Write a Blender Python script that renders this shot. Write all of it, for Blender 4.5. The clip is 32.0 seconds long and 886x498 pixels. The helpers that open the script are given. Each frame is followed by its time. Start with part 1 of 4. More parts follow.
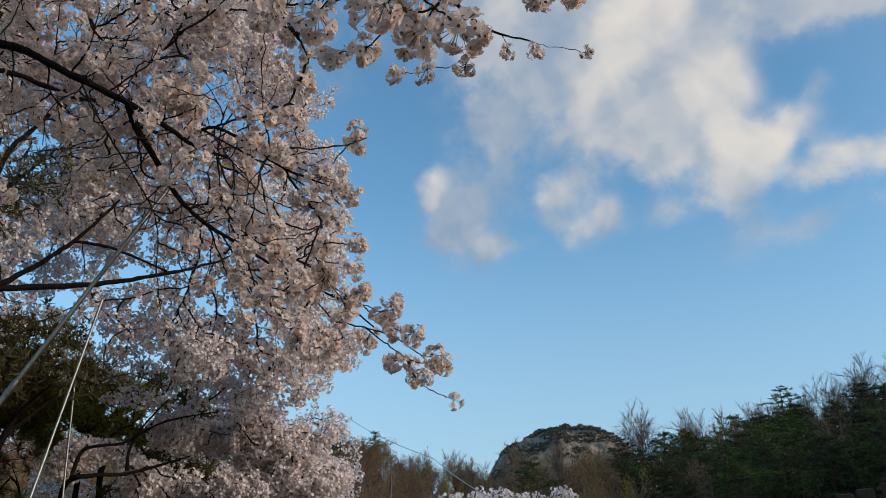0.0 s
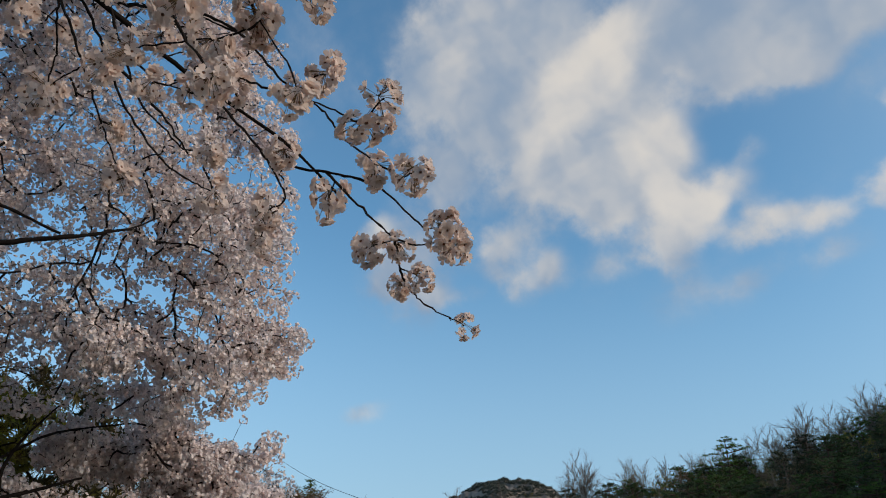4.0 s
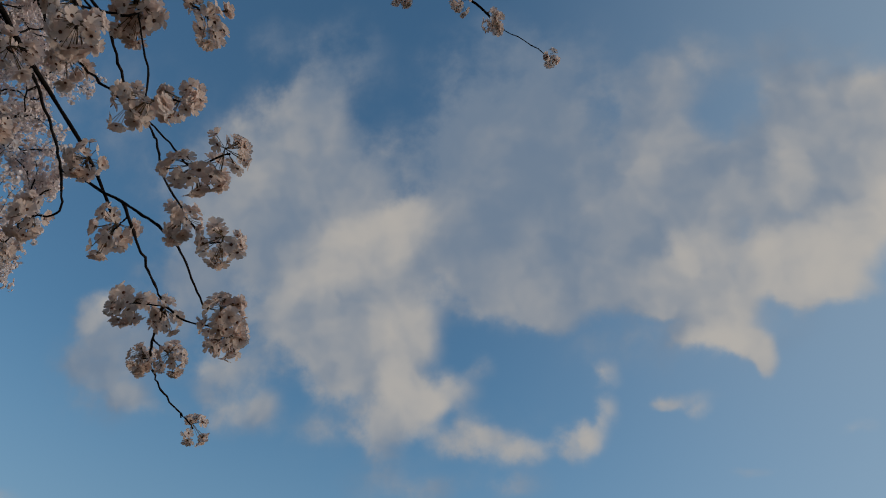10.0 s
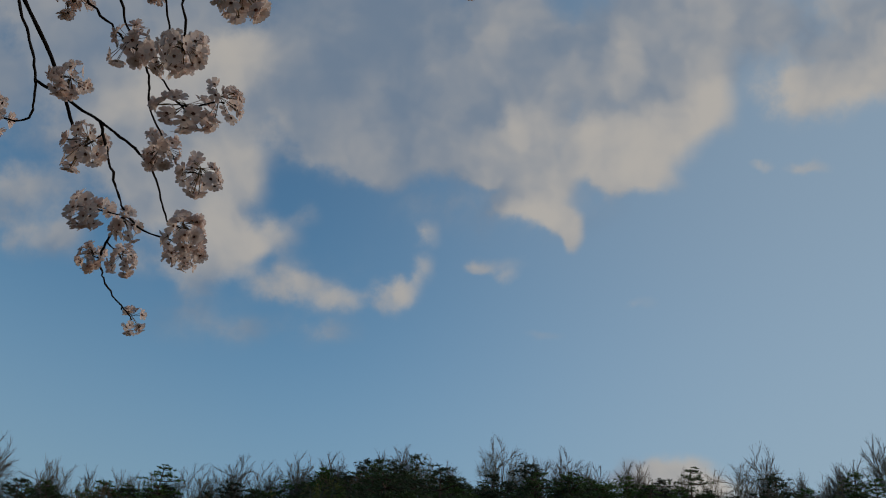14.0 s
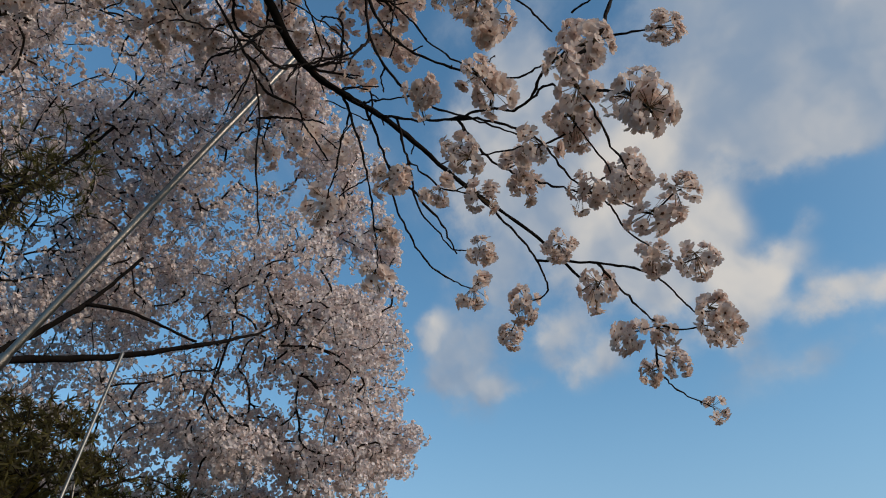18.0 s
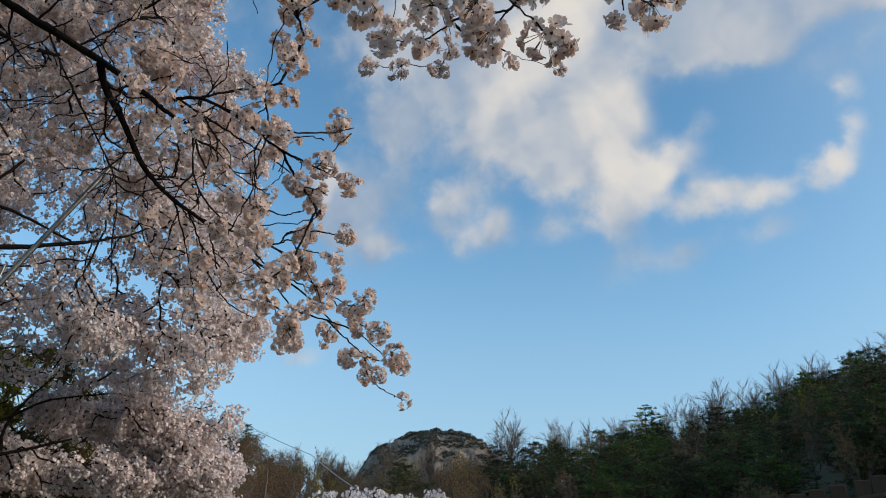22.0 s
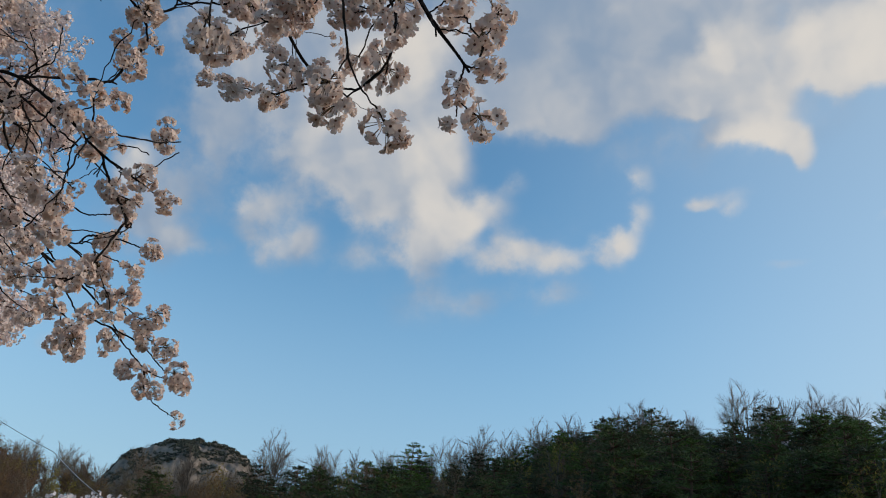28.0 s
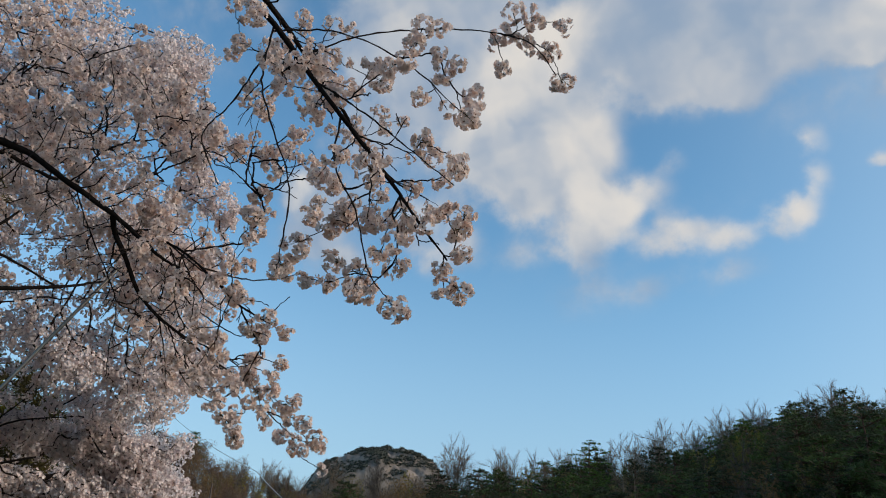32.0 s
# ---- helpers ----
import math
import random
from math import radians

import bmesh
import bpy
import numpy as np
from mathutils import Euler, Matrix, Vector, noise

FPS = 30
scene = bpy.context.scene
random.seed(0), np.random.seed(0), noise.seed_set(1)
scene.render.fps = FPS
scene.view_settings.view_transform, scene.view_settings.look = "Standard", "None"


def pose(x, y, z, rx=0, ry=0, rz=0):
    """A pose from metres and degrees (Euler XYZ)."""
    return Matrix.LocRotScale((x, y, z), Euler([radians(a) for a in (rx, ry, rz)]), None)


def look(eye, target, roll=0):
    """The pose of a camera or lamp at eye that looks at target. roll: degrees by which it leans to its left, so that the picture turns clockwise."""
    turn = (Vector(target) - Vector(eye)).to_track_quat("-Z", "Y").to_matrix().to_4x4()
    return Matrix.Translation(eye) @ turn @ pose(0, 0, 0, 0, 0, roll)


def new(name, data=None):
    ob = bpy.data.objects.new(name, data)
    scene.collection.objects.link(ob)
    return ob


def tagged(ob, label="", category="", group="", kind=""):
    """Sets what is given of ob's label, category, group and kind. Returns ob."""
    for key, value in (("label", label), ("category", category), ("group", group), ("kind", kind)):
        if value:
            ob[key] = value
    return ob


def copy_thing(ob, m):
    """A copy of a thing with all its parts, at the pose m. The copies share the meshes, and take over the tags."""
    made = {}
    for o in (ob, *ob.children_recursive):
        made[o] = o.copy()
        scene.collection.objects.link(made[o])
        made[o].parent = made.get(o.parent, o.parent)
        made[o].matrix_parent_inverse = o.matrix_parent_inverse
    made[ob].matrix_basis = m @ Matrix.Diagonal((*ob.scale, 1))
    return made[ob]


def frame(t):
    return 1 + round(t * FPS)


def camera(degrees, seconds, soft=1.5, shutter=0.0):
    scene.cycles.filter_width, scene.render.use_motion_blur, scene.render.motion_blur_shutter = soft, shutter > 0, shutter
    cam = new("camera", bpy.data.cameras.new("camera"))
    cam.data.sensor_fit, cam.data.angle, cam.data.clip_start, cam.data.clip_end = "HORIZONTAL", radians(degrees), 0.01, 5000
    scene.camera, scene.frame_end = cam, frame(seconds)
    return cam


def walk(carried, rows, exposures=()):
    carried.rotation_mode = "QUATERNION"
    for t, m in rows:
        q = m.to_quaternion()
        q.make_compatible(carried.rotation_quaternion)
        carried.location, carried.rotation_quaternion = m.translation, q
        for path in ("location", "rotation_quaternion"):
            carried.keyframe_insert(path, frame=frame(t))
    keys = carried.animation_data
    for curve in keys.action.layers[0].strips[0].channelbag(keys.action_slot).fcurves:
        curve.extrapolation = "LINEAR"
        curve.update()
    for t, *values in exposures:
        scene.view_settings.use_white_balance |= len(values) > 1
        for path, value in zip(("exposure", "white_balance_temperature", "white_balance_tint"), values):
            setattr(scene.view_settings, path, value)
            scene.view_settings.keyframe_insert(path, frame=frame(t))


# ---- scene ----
cam = camera(60.8, 32.0, soft=1.0)
METRES, EYE, TILT, LEAN, TURN = 7.5, 1.6, 23.8, 0.0, 0.0
ROWS = [
    (0.0, 0.0, 0.0, 0.0, 0.0, 0.0, -0.0),
    (0.5, -0.0093, 0.0393, -0.0212, -0.39, 0.06, 0.22),
    (1.0, -0.0233, 0.0833, -0.042, -3.52, 0.03, 0.21),
    (1.5, -0.0213, 0.1205, -0.06, -3.93, -0.01, -0.92),
    (2.0, -0.017, 0.1524, -0.0742, -4.44, 0.26, -2.9),
    (2.5, -0.026, 0.1733, -0.0837, -5.21, 0.45, -2.81),
    (4.5, -0.0335, 0.2476, -0.115, -3.85, 7.26, -0.83),
    (5.0, -0.0419, 0.253, -0.1164, -3.73, 11.42, 0.13),
    (5.5, -0.0407, 0.2562, -0.1165, -3.67, 12.77, 0.49),
    (6.0, -0.0337, 0.2556, -0.1131, -5.58, 13.55, -3.57),
    (6.5, -0.036, 0.2558, -0.1138, -12.11, 15.52, -10.56),
    (7.0, -0.0386, 0.2582, -0.1161, -20.6, 17.42, -15.9),
    (7.5, -0.0405, 0.2596, -0.1176, -26.09, 19.18, -19.74),
    (8.0, -0.0398, 0.2588, -0.1181, -26.97, 19.66, -20.38),
    (8.5, -0.0402, 0.2583, -0.1183, -28.16, 20.09, -20.66),
    (9.0, -0.0398, 0.2586, -0.119, -28.16, 20.04, -20.42),
    (9.5, -0.0408, 0.2587, -0.1202, -27.95, 19.96, -20.07),
    (10.0, -0.0432, 0.2587, -0.1212, -27.34, 19.72, -19.89),
    (10.5, -0.0488, 0.2567, -0.1231, -27.34, 19.64, -21.44),
    (11.0, -0.0597, 0.2462, -0.1215, -29.97, 18.88, -23.33),
    (11.5, -0.0827, 0.2362, -0.1167, -32.84, 14.94, -24.28),
    (12.0, -0.1067, 0.2407, -0.1212, -37.95, 14.65, -23.52),
    (12.5, -0.1241, 0.2427, -0.1227, -41.46, 14.14, -23.06),
    (13.0, -0.1234, 0.24, -0.1192, -42.29, 14.01, -23.44),
    (13.5, -0.1178, 0.2393, -0.1169, -42.65, 14.11, -22.95),
    (15.5, -0.117, 0.2339, -0.115, -42.11, 15.32, -22.17),
    (16.0, -0.1193, 0.2265, -0.1073, -38.88, 17.14, -19.95),
    (16.5, -0.1244, 0.2214, -0.1013, -26.31, 16.26, -14.97),
    (17.0, -0.1288, 0.2253, -0.1069, -14.57, 12.17, -9.29),
    (17.5, -0.1361, 0.2324, -0.1145, -8.46, 10.86, -3.64),
    (18.0, -0.1257, 0.2282, -0.1121, 0.08, 10.75, 1.18),
    (18.5, -0.1009, 0.2069, -0.1005, 13.5, 11.71, 6.59),
    (19.0, -0.0949, 0.1882, -0.0898, 23.06, 16.63, 9.12),
    (19.5, -0.1011, 0.1557, -0.0752, 19.21, 17.0, 7.76),
    (20.0, -0.097, 0.1283, -0.0635, 7.2, 7.88, 3.15),
    (20.5, -0.0745, 0.0934, -0.049, 0.94, 4.3, 0.04),
    (21.0, -0.0653, 0.0611, -0.0312, -3.0, 2.27, -0.64),
    (21.5, -0.0689, 0.0297, -0.0171, -6.49, 1.01, -2.16),
    (22.0, -0.0595, 0.0063, -0.003, -8.45, 0.45, -5.48),
    (22.5, -0.0458, -0.0081, 0.0062, -11.44, 0.64, -9.86),
    (23.0, -0.0457, -0.0105, 0.0073, -13.66, 1.04, -11.03),
    (23.5, -0.0513, -0.0106, 0.0082, -16.73, 1.6, -11.43),
    (24.0, -0.0552, -0.0126, 0.0097, -18.08, 2.08, -12.33),
    (24.5, -0.058, -0.0145, 0.0102, -18.71, 2.74, -13.23),
    (25.0, -0.0596, -0.0141, 0.0108, -19.72, 3.02, -14.05),
    (25.5, -0.0605, -0.0142, 0.0108, -20.31, 3.16, -14.62),
    (26.0, -0.0611, -0.015, 0.0111, -20.93, 3.27, -15.17),
    (26.5, -0.0633, -0.0138, 0.0093, -22.6, 3.53, -15.97),
    (28.5, -0.0723, -0.0147, 0.012, -24.12, 5.45, -15.44),
    (29.0, -0.0743, -0.0169, 0.0115, -23.62, 5.21, -14.24),
    (29.5, -0.075, -0.0334, 0.0175, -21.88, 4.81, -12.89),
    (30.0, -0.0668, -0.0696, 0.0357, -16.57, 3.63, -12.22),
    (30.5, -0.0663, -0.0984, 0.0511, -13.66, 2.95, -10.16),
    (31.0, -0.0724, -0.1335, 0.0686, -13.1, 2.74, -9.75),
    (31.5, -0.0698, -0.1603, 0.0816, -11.81, 2.44, -9.66),
    (32.0, -0.0551, -0.1884, 0.0968, -11.11, 2.17, -9.98),
]
EXPOSURES = [(0, 0.68), (2.5, 0.67), (5, 0.42), (7, 0.08), (12, -0.13), (16, -0.18), (17, 0.3), (18, 0.48), (19, 1.2), (20, 0.9), (21, 0.78), (24, 0.58), (29, 0.55), (32, 0.68)]
walk(cam, [(t, pose(0, 0, EYE, TILT, LEAN, TURN) @ pose(METRES * x, METRES * y, METRES * z, 90 + pitch, roll, yaw)) for t, x, y, z, yaw, pitch, roll in ROWS], EXPOSURES)

# ---- sky, clouds and sun ----
SUN_AZ, SUN_EL = 112.0, 17.0
sun = new("sun", bpy.data.lights.new("sun", "SUN"))
sun.data.energy, sun.data.angle, sun.data.color = 1.65, radians(24.0), (1.0, 0.87, 0.71)
sun_dir = Vector((math.sin(radians(SUN_AZ)) * math.cos(radians(SUN_EL)), math.cos(radians(SUN_AZ)) * math.cos(radians(SUN_EL)), math.sin(radians(SUN_EL))))
sun.matrix_world = look(sun_dir * 50, (0, 0, 0))

world = bpy.data.worlds.new("evening_sky")
world.use_nodes = True
scene.world = world
wn, wl = world.node_tree.nodes, world.node_tree.links
wn.clear()


def wmath(op, a, b=None, c=None):
    n = wn.new("ShaderNodeMath")
    n.operation = op
    for i, v in enumerate((a, b, c)):
        if v is None:
            continue
        if isinstance(v, (int, float)):
            n.inputs[i].default_value = v
        else:
            wl.new(v, n.inputs[i])
    return n.outputs[0]


def wvec(op, a, b=None):
    n = wn.new("ShaderNodeVectorMath")
    n.operation = op
    for i, v in enumerate((a, b)):
        if v is None:
            continue
        if isinstance(v, (tuple, list)):
            n.inputs[i].default_value = v
        else:
            wl.new(v, n.inputs[i])
    return n.outputs["Value"] if op in ("DOT_PRODUCT", "LENGTH") else n.outputs[0]


def wnoise(vec, scale, detail, rough=0.55):
    n = wn.new("ShaderNodeTexNoise")
    n.inputs["Scale"].default_value, n.inputs["Detail"].default_value, n.inputs["Roughness"].default_value = scale, detail, rough
    wl.new(vec, n.inputs["Vector"])
    return n


def wrange(v, lo, hi, a=0.0, b=1.0, kind="SMOOTHSTEP"):
    n = wn.new("ShaderNodeMapRange")
    n.interpolation_type = kind
    wl.new(v, n.inputs[0])
    for i, k in zip((1, 2, 3, 4), (lo, hi, a, b)):
        n.inputs[i].default_value = k
    return n.outputs[0]


def wmix(f, a, b):
    n = wn.new("ShaderNodeMix")
    n.data_type = "RGBA"
    for i, v in ((0, f), (6, a), (7, b)):
        if isinstance(v, (tuple, float, int)):
            n.inputs[i].default_value = v
        else:
            wl.new(v, n.inputs[i])
    return n.outputs[2]


sky = wn.new("ShaderNodeTexSky")
sky.sky_type, sky.sun_disc = "NISHITA", False
sky.sun_elevation, sky.sun_rotation = radians(SUN_EL), radians(SUN_AZ)
sky.air_density, sky.dust_density, sky.ozone_density = 1.0, 0.15, 3.0

way = wn.new("ShaderNodeTexCoord").outputs["Generated"]
# the cloud deck is laid out on a plane square to this direction of the sky
RIGHT, UP, AHEAD = (0.7317, -0.6775, 0.0741), (-0.4388, -0.3851, 0.8119), (0.5215, 0.6266, 0.5791)
ahead = wmath("MAXIMUM", wvec("DOT_PRODUCT", way, AHEAD), 0.12)
flat = wn.new("ShaderNodeCombineXYZ")
wl.new(wmath("DIVIDE", wvec("DOT_PRODUCT", way, RIGHT), ahead), flat.inputs[0])
wl.new(wmath("DIVIDE", wvec("DOT_PRODUCT", way, UP), ahead), flat.inputs[1])
deck = flat.outputs[0]
big = wnoise(deck, 5.5, 3.0)
fine = wnoise(deck, 13.0, 6.0, 0.57)
warp = wvec("ADD", wvec("MULTIPLY", wvec("SUBTRACT", big.outputs["Color"], (0.5, 0.5, 0.5)), (0.05, 0.05, 0.0)),
            wvec("MULTIPLY", wvec("SUBTRACT", fine.outputs["Color"], (0.5, 0.5, 0.5)), (0.045, 0.045, 0.0)))
bent = wvec("ADD", deck, warp)
cover, glow = 0.0, 0.0


def puff(x, y, rx, ry, thick, bright):
    """One soft heap of cloud: its place and half widths on the deck in thousandths, how thick and how sunlit it is."""
    global cover, glow
    away = wvec("LENGTH", wvec("MULTIPLY", wvec("SUBTRACT", bent, (x / 1000, y / 1000, 0)), (1000 / rx, 1000 / ry, 0)))
    f = wmath("MULTIPLY", wrange(away, 1.75, 0.2), thick)
    cover = wmath("ADD", f, cover)
    glow = wmath("MULTIPLY_ADD", f, bright, glow)


# the tall sunlit column and its ragged top
puff(-399, 442, 64, 38, 0.28, 0.40)
puff(-298, 402, 62, 63, 0.42, 0.32)
puff(-366, 346, 50, 41, 0.60, 0.50)
puff(-423, 297, 51, 71, 0.50, 0.45)
puff(-346, 290, 41, 49, 0.60, 0.50)
puff(-484, 222, 60, 79, 0.36, 0.42)
puff(-385, 223, 66, 49, 0.85, 0.55)
puff(-310, 206, 45, 29, 0.80, 0.62)
puff(-420, 128, 51, 60, 0.75, 0.50)
puff(-231, 155, 42, 31, 1.00, 1.05)
puff(-280, 128, 48, 39, 1.00, 0.88)
puff(-337, 92, 58, 57, 0.95, 0.72)
puff(-261, 57, 64, 63, 1.00, 0.72)
puff(-315, 5, 65, 55, 0.95, 0.68)
puff(-388, 28, 49, 55, 0.62, 0.50)
puff(-231, 2, 37, 45, 0.75, 0.62)
puff(-316, -44, 46, 35, 0.70, 0.60)
puff(-259, -49, 26, 24, 0.90, 1.05)
puff(-237, -87, 35, 35, 0.90, 0.90)
puff(-190, -68, 38, 25, 0.70, 0.85)
puff(-278, -112, 31, 33, 0.55, 0.72)
puff(-275, -153, 26, 32, 0.26, 0.50)
# the arc below it
puff(-161, -126, 34, 23, 0.55, 0.78)
puff(-117, -141, 38, 20, 0.60, 0.78)
puff(-66, -146, 28, 15, 0.42, 0.65)
puff(-20, -137, 25, 22, 0.70, 0.92)
puff(5, -129, 18, 18, 0.50, 0.90)
puff(27, -104, 16, 18, 0.50, 0.90)
puff(37, -58, 12, 18, 0.30, 0.85)
puff(-137, -38, 16, 16, 0.30, 0.75)
puff(-99, -191, 29, 11, 0.20, 0.50)
puff(-196, -190, 45, 18, 0.20, 0.50)
# the shaded middle of the bank
puff(-105, 345, 85, 89, 0.55, 0.20)
puff(-141, 229, 54, 55, 0.60, 0.22)
puff(-78, 247, 83, 86, 0.70, 0.24)
puff(-67, 154, 96, 53, 0.90, 0.34)
puff(-145, 120, 61, 46, 0.85, 0.36)
puff(4, 111, 79, 45, 0.90, 0.36)
puff(-79, 63, 81, 30, 0.80, 0.46)
puff(31, 65, 57, 37, 0.85, 0.42)
puff(-37, 20, 26, 17, 0.50, 0.50)
puff(17, 333, 66, 71, 0.50, 0.26)
puff(39, 152, 17, 21, 0.50, 0.85)
puff(10, 209, 51, 53, 0.70, 0.28)
# the bank towards the sun with its bright rim
puff(108, 263, 43, 76, 0.80, 0.52)
puff(128, 178, 49, 60, 0.90, 0.50)
puff(157, 343, 49, 46, 0.50, 0.42)
puff(180, 174, 62, 70, 0.90, 0.50)
puff(150, 97, 31, 29, 1.00, 1.00)
puff(115, 53, 48, 29, 1.00, 0.82)
puff(170, 36, 40, 28, 0.95, 0.82)
puff(99, 25, 36, 15, 0.80, 0.85)
puff(167, -7, 38, 24, 0.90, 0.90)
puff(201, -22, 26, 15, 0.70, 0.85)
puff(231, -42, 14, 20, 0.60, 0.85)
puff(235, 77, 34, 30, 1.00, 0.98)
puff(285, 73, 47, 35, 1.00, 1.05)
puff(333, 99, 40, 42, 1.00, 1.05)
puff(377, 146, 39, 39, 1.00, 1.05)
puff(304, 30, 46, 18, 0.90, 0.95)
puff(264, 190, 53, 88, 0.75, 0.50)
puff(326, 200, 53, 73, 0.85, 0.62)
puff(319, 274, 63, 44, 0.75, 0.50)
puff(392, 238, 58, 58, 0.80, 0.56)
puff(305, 343, 80, 37, 0.40, 0.40)
# its far end
puff(528, 161, 61, 31, 0.90, 0.95)
puff(552, 248, 91, 58, 0.90, 0.56)
puff(605, 193, 46, 37, 0.80, 0.80)
puff(433, 260, 52, 43, 0.60, 0.50)
puff(705, 260, 123, 73, 0.80, 0.60)
puff(468, 77, 16, 8, 0.45, 0.90)
puff(534, 78, 27, 10, 0.45, 0.90)
puff(324, -134, 21, 8, 0.25, 0.80)
puff(197, -178, 27, 8, 0.25, 0.70)
puff(100, -96, 16, 8, 0.30, 0.80)
puff(141, -106, 13, 8, 0.28, 0.80)
# a bright heap low behind the woods
puff(331, -369, 62, 27, 0.80, 0.62)
puff(397, -361, 55, 27, 0.95, 1.00)
puff(467, -382, 55, 16, 0.80, 0.95)
puff(221, -366, 31, 17, 0.50, 0.30)
# loose heaps off the other end
puff(-699, 67, 34, 21, 0.50, 0.85)
puff(-673, -7, 79, 66, 0.80, 0.26)
puff(-646, -64, 30, 17, 0.45, 0.75)
puff(-590, -79, 27, 12, 0.30, 0.55)
puff(-482, -46, 57, 39, 0.56, 0.56)
puff(-473, -92, 52, 20, 0.41, 0.48)
puff(-434, -74, 22, 16, 0.40, 0.65)
puff(-502, -12, 36, 17, 0.38, 0.64)
puff(-546, 91, 57, 47, 0.34, 0.40)
puff(-383, 19, 73, 46, 0.38, 0.42)
puff(-347, -113, 61, 20, 0.24, 0.50)
puff(-271, -206, 70, 32, 0.20, 0.50)
puff(-99, -186, 64, 27, 0.18, 0.50)
puff(122, -92, 37, 11, 0.35, 0.80)
# thin upper cloud over the cherry trees
puff(-523, 243, 94, 63, 0.40, 0.48)
puff(-435, 177, 120, 61, 0.50, 0.52)
puff(-554, 95, 60, 59, 0.36, 0.38)
puff(-864, -196, 58, 19, 0.34, 0.62)
puff(-87, 34, 67, 23, 0.30, 0.45)
puff(-763, 375, 223, 105, 0.30, 0.45)
puff(-314, 245, 153, 62, 0.45, 0.45)
# thin veils that join the heaps
puff(-183, 146, 47, 46, 0.50, 0.50)
puff(66, 115, 35, 44, 0.50, 0.45)
puff(79, 204, 36, 60, 0.45, 0.40)
puff(-336, 139, 272, 238, 0.12, 0.45)
puff(154, 198, 296, 194, 0.14, 0.45)
puff(-186, -125, 250, 65, 0.14, 0.55)
puff(-618, 11, 187, 117, 0.14, 0.45)
puff(-275, 132, 202, 102, 0.16, 0.50)
puff(134, 46, 162, 86, 0.40, 0.50)

# the sunward side of every billow is the lighter one
edge = wmath("SUBTRACT", wnoise(wvec("ADD", bent, (0.03, -0.022, 0.0)), 9.0, 3.0, 0.5).outputs[0], wnoise(bent, 9.0, 3.0, 0.5).outputs[0])
ragged = wmath("MULTIPLY", wmath("SUBTRACT", fine.outputs[0], 0.5), wmath("MULTIPLY", wmath("MINIMUM", wmath("MULTIPLY", cover, 2.2), 1.0), 1.8))
veil = wrange(wmath("ADD", cover, ragged), 0.05, 1.05)
lit = wmath("DIVIDE", glow, wmath("MAXIMUM", cover, 0.05))
relief = wmath("ADD", wmath("MULTIPLY", wmath("SUBTRACT", big.outputs[0], 0.5), 0.35), wmath("MULTIPLY", edge, -1.0))
lit = wrange(wmath("ADD", lit, relief), 0.18, 1.05)
cloud_colour = wmix(lit, (1.18, 1.56, 2.1, 1), (3.3, 3.08, 2.8, 1))
tint = wn.new("ShaderNodeMix")
tint.data_type, tint.blend_type = "RGBA", "MULTIPLY"
tint.inputs[0].default_value, tint.inputs[7].default_value = 1.0, (0.93, 1.03, 0.92, 1)
deep = wn.new("ShaderNodeHueSaturation")
deep.inputs["Saturation"].default_value = 1.08
wl.new(sky.outputs[0], deep.inputs["Color"])
wl.new(deep.outputs[0], tint.inputs[6])
apart = wn.new("ShaderNodeSeparateXYZ")
wl.new(way, apart.inputs[0])
haze = wrange(apart.outputs[2], 0.5, 0.04, 0.0, 0.75)
air = wmix(haze, tint.outputs[2], (1.48, 2.08, 2.78, 1))
# the air is paler towards the sun
air = wmix(wrange(wvec("DOT_PRODUCT", way, tuple(sun_dir)), 0.2, 0.95, 0.0, 0.62), air, (2.4, 2.8, 3.02, 1))
tone = wmix(wmath("MULTIPLY", veil, 0.92), air, cloud_colour)
back = wn.new("ShaderNodeBackground")
wl.new(tone, back.inputs[0])
back.inputs[1].default_value = 0.15
out = wn.new("ShaderNodeOutputWorld")
wl.new(back.outputs[0], out.inputs[0])


